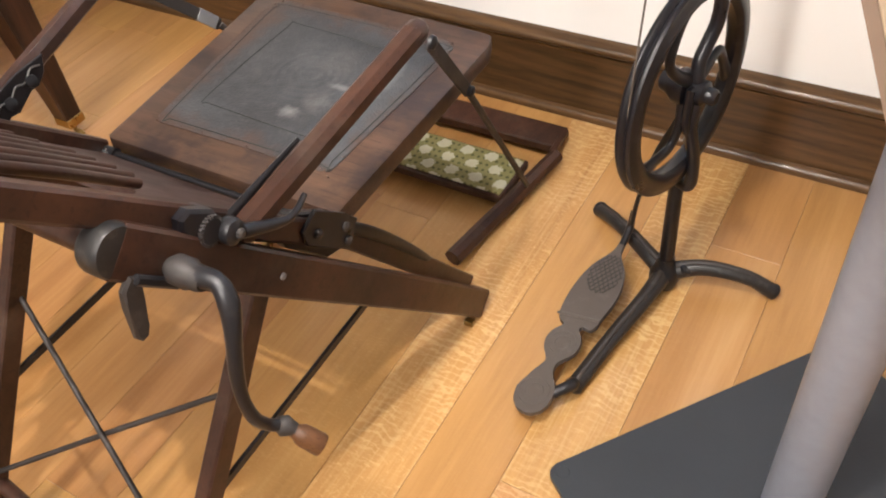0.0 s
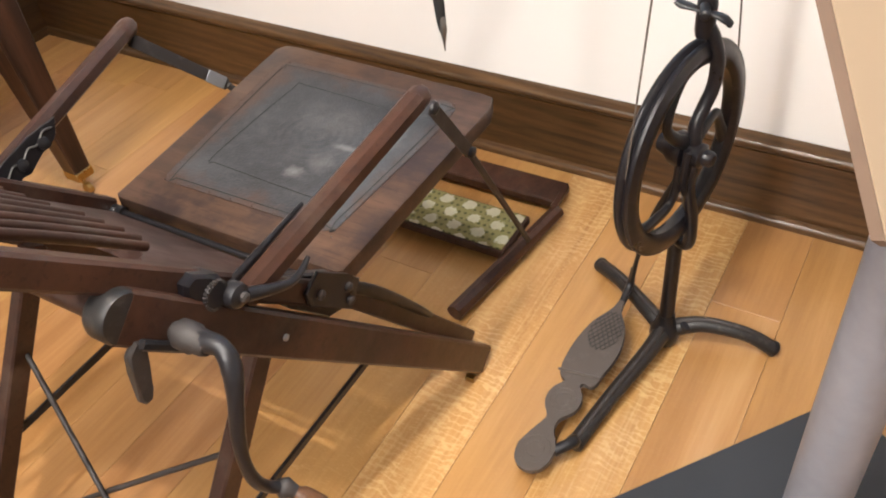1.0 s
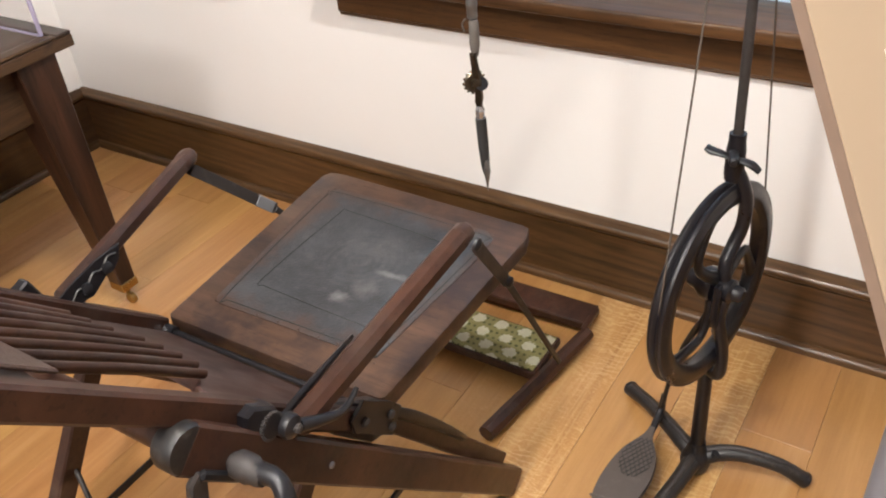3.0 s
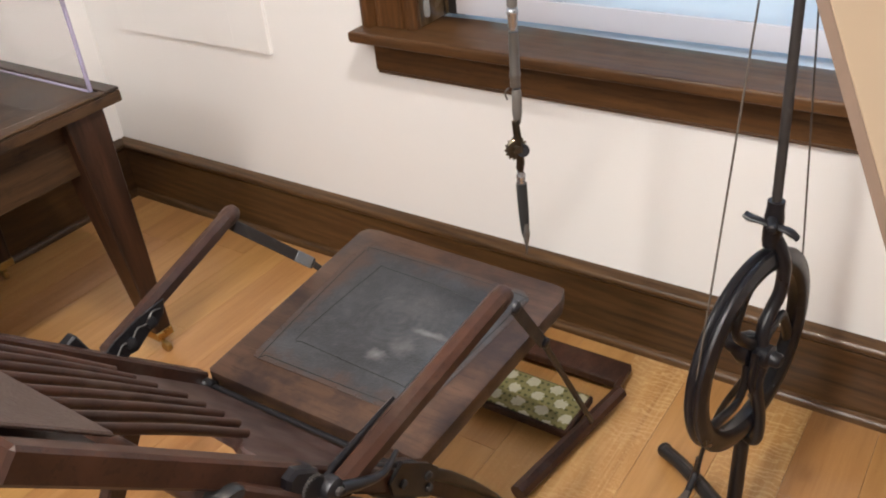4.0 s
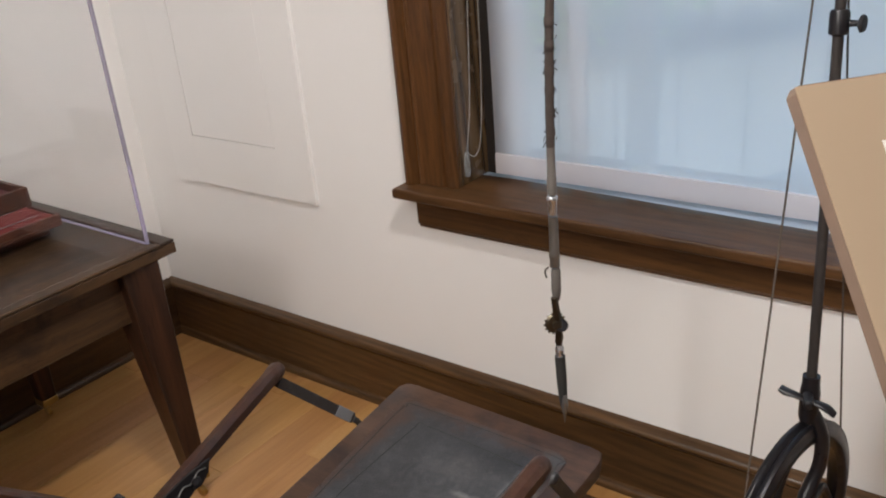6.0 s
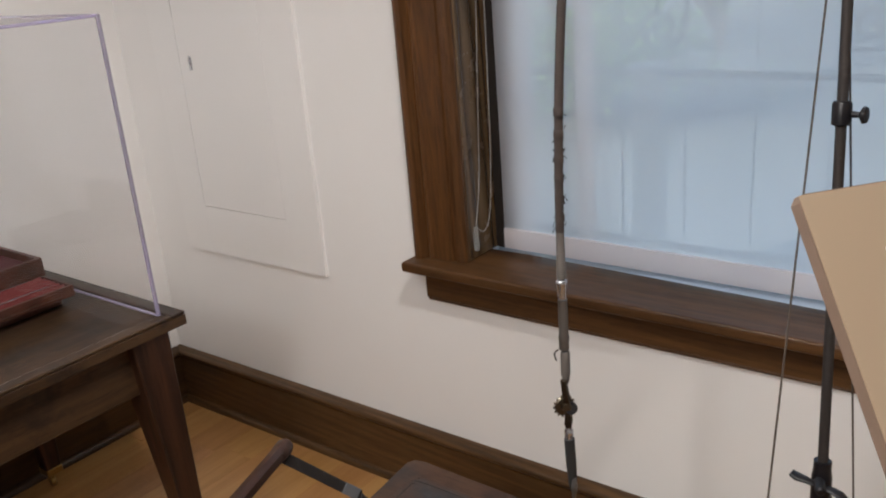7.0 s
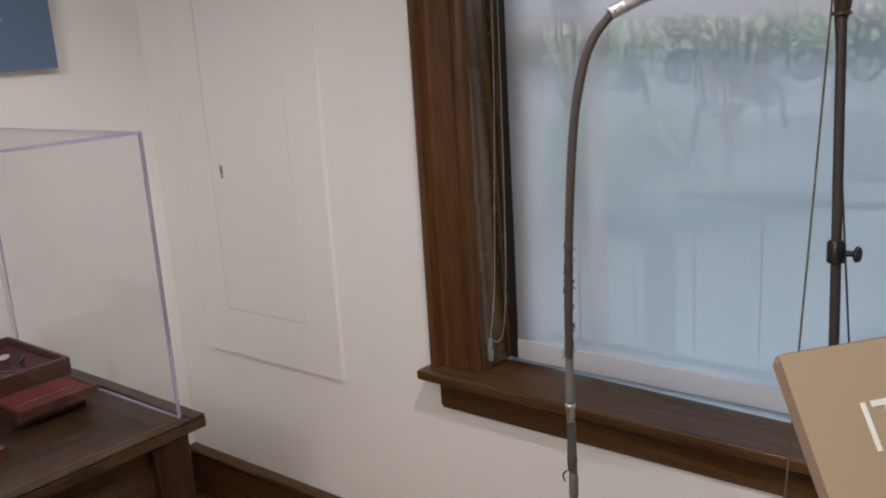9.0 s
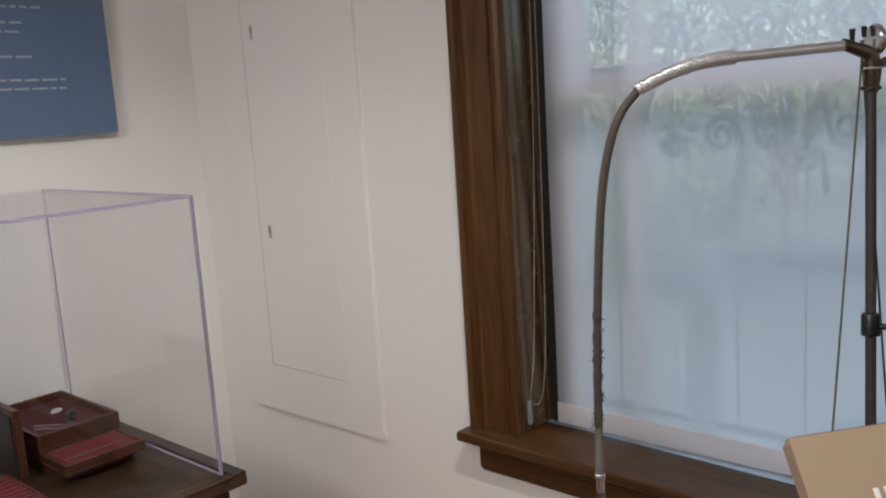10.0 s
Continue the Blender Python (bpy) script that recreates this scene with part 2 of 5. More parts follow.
def leather():
    k = Nodes("dark_tooled_leather")
    vec = k.coords((1, 1, 1))
    big = k.noise(vec, 7, 5, 0.6)
    col = k.ramp(big, [(0.32, (0.020, 0.021, 0.0245)), (0.5, (0.033, 0.0345, 0.039)), (0.68, (0.058, 0.060, 0.065))])
    mott = k.noise(vec, 46, 7, 0.72)
    col = k.mix(k.math('MULTIPLY', k.math('SUBTRACT', mott, 0.52, True), 3.0, True), col, (0.080, 0.079, 0.080))
    col = k.mix(k.math('MULTIPLY', k.math('SUBTRACT', 0.46, mott, True), 3.0, True), col, (0.014, 0.013, 0.014))
    # rubbed back to brown hide towards the rim
    rim = k.n("VectorMath", {0: k.n("Mapping", {"Vector": k.tc.outputs["Object"], "Location": (-1.83 / 0.185, 0.75 / 0.185, 0), "Scale": (1 / 0.185, 1 / 0.185, 0)}).outputs[0]}, operation='ABSOLUTE').outputs[0]
    sx = k.n("SeparateXYZ", {0: rim})
    far = k.math('ADD', k.math('MAXIMUM', sx.outputs[0], sx.outputs[1]), k.math('MULTIPLY', k.math('SUBTRACT', k.noise(vec, 16, 6, 0.7), 0.5), 0.9))
    col = k.mix(k.math('MULTIPLY', k.math('SUBTRACT', far, 0.84, True), 4.5, True), col, (0.058, 0.033, 0.024))
    scuff = k.math('MULTIPLY', k.math('SUBTRACT', k.noise(k.coords((1, 2.2, 1)), 11, 6, 0.7, 0.6), 0.62, True), 4.0, True)
    col = k.mix(k.math('MULTIPLY', scuff, 0.4), col, (0.13, 0.125, 0.125))
    # one pale round scuff and a smear beside it
    for cx, cy, rx, ry, amount in ((1.852, -0.838, 0.020, 0.017, 0.42), (1.880, -0.800, 0.030, 0.030, 0.22), (1.912, -0.748, 0.050, 0.009, 0.40), (1.955, -0.700, 0.014, 0.060, 0.32), (1.845, -0.690, 0.075, 0.055, 0.12)):
        d = k.n("VectorMath", {0: k.n("Mapping", {"Vector": k.tc.outputs["Object"], "Location": (-cx / rx, -cy / ry, 0), "Scale": (1 / rx, 1 / ry, 0)}).outputs[0]}, operation='LENGTH').outputs["Value"]
        d = k.math('ADD', d, k.math('MULTIPLY', k.math('SUBTRACT', k.noise(vec, 45, 4), 0.5), 1.6))
        col = k.mix(k.math('MULTIPLY', k.math('SUBTRACT', 1.1, d, True), amount, True), col, (0.30, 0.29, 0.29))
    # tooled rosette rings, pressed in
    ring = k.n("VectorMath", {0: k.n("Mapping", {"Vector": k.tc.outputs["Object"], "Location": (-1.825, 0.735, 0), "Scale": (1, 1, 0)}).outputs[0]}, operation='LENGTH').outputs["Value"]
    waves = k.math('MULTIPLY', k.math('SINE', k.math('MULTIPLY', ring, 420.0)), k.math('LESS_THAN', ring, 0.080))
    grain = k.n("TexVoronoi", {"Vector": vec, "Scale": 260.0}).outputs["Distance"]
    h = k.math('ADD', k.math('MULTIPLY', waves, 0.16), k.math('ADD', k.math('MULTIPLY', grain, 0.5), k.noise(vec, 22, 4)))
    k.set(Base_Color=col, Roughness=k.math('ADD', k.math('MULTIPLY', big, 0.25), 0.36), Normal=k.bump(h, 0.55, 0.002))
    return k.m


M_LEATHER = leather()


def carpet():
    """Green carpet with pale rounds in staggered rows and small dark checks between."""
    k = Nodes("patterned_carpet")
    src = k.tc.outputs["Object"]
    sep = k.n("SeparateXYZ", {0: src})
    p = 0.062
    def cell(dx, dy, size=p):
        fx = k.math('SUBTRACT', k.math('FRACT', k.math('ADD', k.math('DIVIDE', sep.outputs[0], size), dx + 50)), 0.5)
        fy = k.math('SUBTRACT', k.math('FRACT', k.math('ADD', k.math('DIVIDE', sep.outputs[1], size * 1.25), dy + 50)), 0.5)
        return k.math('SQRT', k.math('ADD', k.math('MULTIPLY', fx, fx), k.math('MULTIPLY', k.math('MULTIPLY', fy, fy), 1.5)))
    wob = k.math('MULTIPLY', k.math('SUBTRACT', k.noise(src, 120, 4), 0.5), 0.35)
    a = k.math('ADD', k.math('MINIMUM', cell(0, 0), cell(0.5, 0.5)), wob)
    pale = k.math('LESS_THAN', a, 0.25)
    b = k.math('ADD', cell(0.25, 0.1, p / 4), wob)
    dark = k.math('LESS_THAN', b, 0.26)
    col = k.mix(dark, (0.27, 0.25, 0.095), (0.075, 0.08, 0.022))
    col = k.mix(pale, col, (0.64, 0.62, 0.48))
    dirt = k.math('MULTIPLY', k.noise(src, 35, 5, 0.7), 0.5)
    col = k.mix(dirt, col, (0.12, 0.11, 0.06))
    k.set(Base_Color=col, Roughness=0.95, Normal=k.bump(k.noise(src, 700, 2), 0.8, 0.002))
    return k.m


M_CARPET = carpet()


def oak_floor(name, lift, fleck_more):
    """Varnished oak boards: honey tone, ray flecks, differing board to board."""
    k = Nodes(name)
    rnd = k.n("ObjectInfo").outputs["Random"]
    shift = k.n("CombineXYZ", {0: k.math('MULTIPLY', rnd, 17.0), 1: k.math('MULTIPLY', rnd, 53.0)}).outputs[0]
    vec = k.coords((1, 0.06, 1), shift)
    figure = k.noise(vec, 11, 4, 0.55, 0.9)
    fibre = k.noise(vec, 90, 3, 0.7)
    col = k.ramp(k.math('ADD', k.math('MULTIPLY', figure, 0.7), k.math('MULTIPLY', fibre, 0.3)), [(0.32, (0.33, 0.158, 0.048)), (0.55, (0.45, 0.238, 0.082)), (0.72, (0.53, 0.305, 0.122))])
    fleckv = k.coords((1.0, 2.9, 1), shift)
    fleck = k.noise(fleckv, 34, 4, 0.6, 3.0)
    flake = k.math('MULTIPLY', k.math('SUBTRACT', fleck, 0.52, True), 5.0, True)
    share = k.math('ADD', k.math('MULTIPLY', k.math('GREATER_THAN', k.math('FRACT', k.math('MULTIPLY', rnd, 7.3)), 0.6), 0.30), 0.10 + fleck_more)
    col = k.mix(k.math('MULTIPLY', flake, share), col, (0.60, 0.39, 0.18))
    if fleck_more:
        # rays: short wavy bars across the board, and fine straight lines
        wave = k.n("TexWave", {"Vector": k.coords((0.55, 1.0, 1), shift), "Scale": 19.0, "Distortion": 15.0, "Detail": 3.0, "Detail Scale": 1.1, "Detail Roughness": 0.65}, wave_type='BANDS', bands_direction='Y').outputs["Fac"]
        patch = k.math('MULTIPLY', k.math('SUBTRACT', k.noise(k.coords((1, 0.6, 1), shift), 5, 2), 0.40, True), 6.0, True)
        ray = k.math('MULTIPLY', k.math('SUBTRACT', wave, 0.62, True), 3.0, True)
        col = k.mix(k.math('MULTIPLY', k.math('MULTIPLY', ray, patch), 0.5), col, (0.64, 0.44, 0.22))
        streak = k.noise(k.coords((1.0, 0.03, 1), shift), 150, 3, 0.6, 0.3)
        col = k.mix(k.math('MULTIPLY', k.math('MULTIPLY', k.math('SUBTRACT', streak, 0.48, True), 6.0, True), 0.32), col, (0.60, 0.41, 0.20))
    tone = k.n("HueSaturation", {"Color": col, "Value": k.math('ADD', k.math('MULTIPLY', rnd, 0.13 - lift * 0.5), 0.90 + lift), "Hue": k.math('ADD', k.math('MULTIPLY', rnd, 0.012), 0.492)})
    rg = k.math('ADD', k.math('MULTIPLY', k.noise(k.coords((1, 1, 1)), 9, 5), 0.2), 0.24)
    k.set(Base_Color=tone.outputs[0], Roughness=rg, Normal=k.bump(k.math('ADD', fibre, fleck), 0.06, 0.001), Coat_Weight=0.15, Coat_Roughness=0.2)
    return k.m


M_FLOOR = oak_floor("varnished_oak_board", 0.0, 0.0)
M_FLECK = oak_floor("flecked_oak_board", 0.13, 0.35)
M_GAP = plain("dark_floor_joint", (0.16, 0.085, 0.035), 0.8)


def clear(name, tint=(1, 1, 1), gloss=0.06, shade=0.0):
    """Clear pane: mostly see-through, with a reflection."""
    m = bpy.data.materials.new(name)
    m.use_nodes = True
    t = m.node_tree
    t.nodes.remove(t.nodes["Principled BSDF"])
    tr, gl, mx = t.nodes.new("ShaderNodeBsdfTransparent"), t.nodes.new("ShaderNodeBsdfGlossy"), t.nodes.new("ShaderNodeMixShader")
    lw = t.nodes.new("ShaderNodeLayerWeight")
    lw.inputs["Blend"].default_value = 0.5
    po, fr = t.nodes.new("ShaderNodeMath"), t.nodes.new("ShaderNodeMath")
    po.operation, fr.operation = 'POWER', 'MULTIPLY_ADD'
    po.inputs[1].default_value, fr.inputs[1].default_value, fr.inputs[2].default_value = 4.0, 0.5, 0.02
    t.links.new(lw.outputs["Facing"], po.inputs[0])
    t.links.new(po.outputs[0], fr.inputs[0])
    tr.inputs["Color"].default_value = (*tint, 1)
    gl.inputs["Roughness"].default_value = gloss
    t.links.new(fr.outputs[0], mx.inputs[0])
    t.links.new(tr.outputs[0], mx.inputs[1])
    t.links.new(gl.outputs[0], mx.inputs[2])
    t.links.new(mx.outputs[0], t.nodes["Material Output"].inputs["Surface"])
    return m


M_GLASS = clear("window_glass", (0.93, 0.97, 0.96), 0.0)
M_ACRYLIC = clear("clear_acrylic", (0.992, 0.991, 0.994), 0.02)


def acrylic_edge():
    k = Nodes("acrylic_edge")
    k.set(Base_Color=(0.66, 0.60, 0.82, 1), Roughness=0.15, Transmission_Weight=0.6, IOR=1.3)
    return k.m


M_EDGE = acrylic_edge()
# Shaded copy of the acrylic edge, its shade put into a greyer colour.
M_EDGE_SHADED = plain("shaded_acrylic_edge", (0.50, 0.46, 0.58), 0.25, 0.0, Transmission_Weight=0.5, IOR=1.3)


def sheer(name, through_share, tone, glow=0.85):
    """Thin woven roller-shade cloth: lets light and a dim view through."""
    m = bpy.data.materials.new(name)
    m.use_nodes = True
    t = m.node_tree
    t.nodes.remove(t.nodes["Principled BSDF"])
    tr, tl, df = t.nodes.new("ShaderNodeBsdfTransparent"), t.nodes.new("ShaderNodeBsdfTranslucent"), t.nodes.new("ShaderNodeBsdfDiffuse")
    tl.inputs["Color"].default_value = (0.99, 0.94, 0.955, 1)
    df.inputs["Color"].default_value = (*tone, 1)
    a, b = t.nodes.new("ShaderNodeMixShader"), t.nodes.new("ShaderNodeMixShader")
    a.inputs[0].default_value = glow
    b.inputs[0].default_value = through_share
    t.links.new(df.outputs[0], a.inputs[1])
    t.links.new(tl.outputs[0], a.inputs[2])
    t.links.new(a.outputs[0], b.inputs[1])
    t.links.new(tr.outputs[0], b.inputs[2])
    t.links.new(b.outputs[0], t.nodes["Material Output"].inputs["Surface"])
    return m


M_SHADE = sheer("sheer_shade_cloth", SHEER, (0.62, 0.65, 0.70))
M_BEAD = plain("white_plastic_bead", (0.55, 0.54, 0.51), 0.4)
M_HEM = sheer("doubled_hem_cloth", 0.05, (0.72, 0.68, 0.68), 0.5)


# ---- shape helpers ----
def V(*a):
    return Vector(a)


def part(name, bm, mat, parent=None, label="", smooth=None):
    me = bpy.data.meshes.new(name)
    bmesh.ops.recalc_face_normals(bm, faces=bm.faces)
    bm.to_mesh(me)
    bm.free()
    me.materials.append(mat)
    if smooth is not None:
        me.shade_smooth()
        if smooth < 180:
            me.set_sharp_from_angle(angle=radians(smooth))
    ob = new(name, me)
    if parent is not None:
        ob.parent = parent
        ob.matrix_parent_inverse = parent.matrix_world.inverted()
    if label:
        ob["label"] = label
    return ob


def thing(name, label, category, where=(0, 0, 0), group="", kind=""):
    ob = new(name)
    ob.empty_display_size = 0.05
    ob.matrix_world = Matrix.Translation(where)
    return tagged(ob, label, category, group, kind)


def bevel(bm, geom_edges, amount, seg=1):
    if amount > 0 and geom_edges:
        bmesh.ops.bevel(bm, geom=geom_edges, offset=amount, segments=seg, profile=0.6, affect='EDGES')


def box(bm, x0, x1, y0, y1, z0, z1, b=0.0, seg=1):
    r = bmesh.ops.create_cube(bm, size=1, matrix=Matrix.Translation(((x0 + x1) / 2, (y0 + y1) / 2, (z0 + z1) / 2)) @ Matrix.Diagonal((abs(x1 - x0), abs(y1 - y0), abs(z1 - z0), 1)))
    bevel(bm, list({e for v in r["verts"] for e in v.link_edges}), b, seg)
    return bm


def bx(*a, **k):
    return box(bmesh.new(), *a, **k)


def prism(bm, outline, depth, origin=(0, 0, 0), u=(1, 0, 0), v=(0, 1, 0), b=0.0, seg=1):
    """A flat outline in the plane of u and v, given thickness along u x v."""
    o, u, v = Vector(origin), Vector(u).normalized(), Vector(v).normalized()
    w = u.cross(v)
    lo = [bm.verts.new(o + u * p[0] + v * p[1]) for p in outline]
    hi = [bm.verts.new(o + u * p[0] + v * p[1] + w * depth) for p in outline]
    n = len(outline)
    faces = [bm.faces.new(lo[::-1]), bm.faces.new(hi)]
    for i in range(n):
        faces.append(bm.faces.new((lo[i], lo[(i + 1) % n], hi[(i + 1) % n], hi[i])))
    bevel(bm, list({e for f in faces[:2] for e in f.edges}), b, seg)
    return bm


def beam(bm, p, q, w, h, side=(1, 0, 0), b=0.003, w2=None, h2=None):
    """A square timber from p to q; w across along side, h the other way; w2 and h2 at the far end."""
    p, q = Vector(p), Vector(q)
    d = (q - p).normalized()
    s = Vector(side)
    s = (s - d * s.dot(d)).normalized()
    t = d.cross(s)
    vs = []
    for c, ww, hh in ((p, w, h), (q, w2 or w, h2 or h)):
        for a, k in ((-1, -1), (1, -1), (1, 1), (-1, 1)):
            vs.append(bm.verts.new(c + s * a * ww / 2 + t * k * hh / 2))
    fs = [bm.faces.new(vs[3::-1]), bm.faces.new(vs[4:])]
    for i in range(4):
        fs.append(bm.faces.new((vs[i], vs[(i + 1) % 4], vs[4 + (i + 1) % 4], vs[4 + i])))
    bevel(bm, list({e for f in fs for e in f.edges}), b)
    return bm


def curve_points(pts, steps=6):
    """A smooth line through the points."""
    pts = [Vector(p) for p in pts]
    if len(pts) < 3 or steps < 2:
        return pts
    out = []
    ext = [pts[0] * 2 - pts[1]] + pts + [pts[-1] * 2 - pts[-2]]
    for i in range(1, len(ext) - 2):
        a, b, c, d = ext[i - 1:i + 3]
        for j in range(steps):
            t = j / steps
            out.append(0.5 * ((2 * b) + (c - a) * t + (2 * a - 5 * b + 4 * c - d) * t * t + (3 * b - a - 3 * c + d) * t ** 3))
    out.append(pts[-1])
    return out


def tube(bm, pts, r, n=10, steps=6, flat=1.0, up=None):
    """A round bar along points; r a number or one radius a point; flat squashes it along up."""
    line = curve_points(pts, steps)
    if isinstance(r, (int, float)):
        radii = [r] * len(line)
    else:
        radii = [float(np.interp(i / (len(line) - 1) * (len(r) - 1), range(len(r)), r)) for i in range(len(line))]
    rings = []
    ref = Vector(up) if up else None
    prev = None
    for i, p in enumerate(line):
        d = (line[min(i + 1, len(line) - 1)] - line[max(i - 1, 0)]).normalized()
        if ref is not None:
            s = ref - d * ref.dot(d)
        elif prev is None:
            s = Vector((0, 0, 1)) if abs(d.z) < 0.9 else Vector((1, 0, 0))
            s = s - d * s.dot(d)
        else:
            s = prev - d * prev.dot(d)
        s.normalize()
        prev = s
        t = d.cross(s)
        rings.append([bm.verts.new(p + (s * math.cos(2 * math.pi * k / n) * flat + t * math.sin(2 * math.pi * k / n)) * radii[i]) for k in range(n)])
    for a, b in zip(rings, rings[1:]):
        for k in range(n):
            bm.faces.new((a[k], a[(k + 1) % n], b[(k + 1) % n], b[k]))
    bm.faces.new(rings[0][::-1])
    bm.faces.new(rings[-1])
    return bm


def tb(*a, **k):
    return tube(bmesh.new(), *a, **k)


def lathe(bm, profile, origin, axis, n=20):
    """Turns a profile of (along, radius) round an axis."""
    o, d = Vector(origin), Vector(axis).normalized()
    s = d.orthogonal().normalized()
    t = d.cross(s)
    rings = []
    for a, r in profile:
        if r <= 1e-6:
            rings.append([bm.verts.new(o + d * a)])
        else:
            rings.append([bm.verts.new(o + d * a + (s * math.cos(2 * math.pi * k / n) + t * math.sin(2 * math.pi * k / n)) * r) for k in range(n)])
    for a, b in zip(rings, rings[1:]):
        for k in range(n):
            l = (k + 1) % n
            if len(a) == 1 and len(b) == 1:
                continue
            if len(a) == 1:
                bm.faces.new((a[0], b[l], b[k]))
            elif len(b) == 1:
                bm.faces.new((a[k], a[l], b[0]))
            else:
                bm.faces.new((a[k], a[l], b[l], b[k]))
    for ring, flip in ((rings[0], True), (rings[-1], False)):
        if len(ring) > 2:
            bm.faces.new(ring[::-1] if flip else ring)
    return bm


def lt(*a, **k):
    return lathe(bmesh.new(), *a, **k)


def moulding(bm, profile, p, q, out):
    """Runs a profile of (out from wall, height) from p to q along a wall; out points into the room."""
    p, q, o = Vector(p), Vector(q), Vector(out)
    a = [bm.verts.new(p + o * x + Vector((0, 0, z))) for x, z in profile]
    b = [bm.verts.new(q + o * x + Vector((0, 0, z))) for x, z in profile]
    n = len(profile)
    for i in range(n):
        bm.faces.new((a[i], a[(i + 1) % n], b[(i + 1) % n], b[i]))
    bm.faces.new(a[::-1])
    bm.faces.new(b)
    return bm


# ---- the room ----
X0, X1, Y0, Y1, TOP = 0.0, 4.6, -4.6, 0.0, 2.9
WX0, WX1, WZ0, WZ1 = 1.376, 2.74, 0.745, 2.28

floor = part("floor", bx(X0 - 0.25, X1 + 0.25, Y0 - 0.25, Y1 + 0.25, -0.12, -0.012), M_GAP)
tagged(floor, "honey-coloured varnished oak plank floor", "floor", kind="structure")

bm = bmesh.new()
box(bm, X0 - 0.25, WX0, 0, 0.25, -0.12, TOP)
box(bm, WX1, X1 + 0.25, 0, 0.25, -0.12, TOP)
box(bm, WX0, WX1, 0, 0.25, -0.12, WZ0 - 0.032)
box(bm, WX0, WX1, 0, 0.25, WZ1, TOP)
tagged(part("wall_back", bm, M_WALL), "white painted plaster wall with a window", "wall", kind="structure")
tagged(part("wall_left", bx(-0.25, 0, Y0 - 0.25, -0.0005, -0.12, TOP), M_WALL), "white painted plaster wall beside the table", "wall", kind="structure")
tagged(part("wall_right", bx(X1, X1 + 0.25, Y0 - 0.25, -0.0005, -0.12, TOP), M_WALL), "plain white painted wall", "wall", kind="structure")
tagged(part("wall_front", bx(0.0005, X1 - 0.0005, Y0 - 0.25, Y0, -0.12, TOP), M_WALL), "plain white painted wall behind the visitor", "wall", kind="structure")
tagged(part("ceiling", bx(X0 - 0.25, X1 + 0.25, Y0 - 0.25, 0.25, TOP + 0.001, TOP + 0.12), M_CEIL), "plain white ceiling", "ceiling", kind="structure")

BASE = [(0, 0), (0.020, 0), (0.020, 0.172), (0.022, 0.175), (0.022, 0.181), (0.018, 0.184), (0.018, 0.186), (0.030, 0.190), (0.033, 0.197), (0.031, 0.205), (0.024, 0.210), (0.014, 0.214), (0.010, 0.2175), (0, 0.2175)]
SHOE = [(0.0205, 0.0), (0.040, 0.0), (0.0395, 0.008), (0.036, 0.015), (0.030, 0.0195), (0.0205, 0.021)]
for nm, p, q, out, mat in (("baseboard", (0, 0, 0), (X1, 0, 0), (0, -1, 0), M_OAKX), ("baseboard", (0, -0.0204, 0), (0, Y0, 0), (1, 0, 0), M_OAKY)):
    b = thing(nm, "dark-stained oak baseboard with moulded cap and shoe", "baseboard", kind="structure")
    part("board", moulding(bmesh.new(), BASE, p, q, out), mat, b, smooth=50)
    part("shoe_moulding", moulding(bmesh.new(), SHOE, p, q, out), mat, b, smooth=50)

# window
win = thing("window_1", "window with dark oak casing, deep sill and pulled-down sheer shade", "window", (1.42, 0, 0.77), kind="structure")
CASE = [(0.0, 0.0), (0.0, 0.040), (0.012, 0.043), (0.026, 0.040), (0.030, 0.030), (0.036, 0.022), (0.044, 0.022), (0.052, 0.027), (0.060, 0.022), (0.138, 0.019), (0.142, 0.013), (0.148, 0.013), (0.152, 0.019), (0.166, 0.021), (0.180, 0.016), (0.187, 0.008), (0.187, 0.0)]
for xo, sgn in ((1.238, 1), (WX1 + 0.138, -1)):
    part("casing", prism(bmesh.new(), [(sgn * a * 0.813, -b) for a, b in CASE], WZ1 - 0.776, (xo, -0.0003, 0.776), (1, 0, 0), (0, 1, 0)), M_OAKZ, win, smooth=30)
part("head_casing", bx(1.238, WX1 + 0.138, -0.035, -0.0004, WZ1 + 0.001, WZ1 + 0.19, 0.004), M_STOOL, win)
part("stool", prism(bmesh.new(), [(1.220, -0.080), (WX1 + 0.22, -0.080), (WX1 + 0.22, -0.0005), (WX1 - 0.001, -0.0005), (WX1 - 0.001, 0.068), (1.50, 0.112), (WX0 + 0.001, 0.114), (WX0 + 0.001, -0.0005), (1.220, -0.0005)], 0.030, (0, 0, WZ0), (1, 0, 0), (0, 1, 0), 0.009, 3), M_STOOL, win, smooth=40)
part("apron", bx(1.250, WX1 + 0.19, -0.0214, -0.0004, 0.657, 0.7445, 0.002), M_STOOL, win, smooth=40)
bead = [(0, 0.645), (0.010, 0.645), (0.014, 0.648), (0.0155, 0.6525), (0.013, 0.6568), (0, 0.6568)]
part("apron_bead", moulding(bmesh.new(), bead, (1.252, -0.0004, 0), (WX1 + 0.188, -0.0004, 0), (0, -1, 0)), M_STOOL, win, smooth=40)
for xa, xb in ((WX0 + 0.001, WX0 + 0.016), (WX1 - 0.016, WX1 - 0.001)):
    part("jamb", bx(xa, xb, 0.001, 0.249, 0.776, WZ1 - 0.001, 0.002), M_JAMB, win)
    part("stop_bead", bx(xa + (0.016 if xa < 2 else -0.013), xb + (0.013 if xa < 2 else -0.016), 0.135, 0.150, 0.776, WZ1 - 0.02, 0.003), M_OAKZ, win)
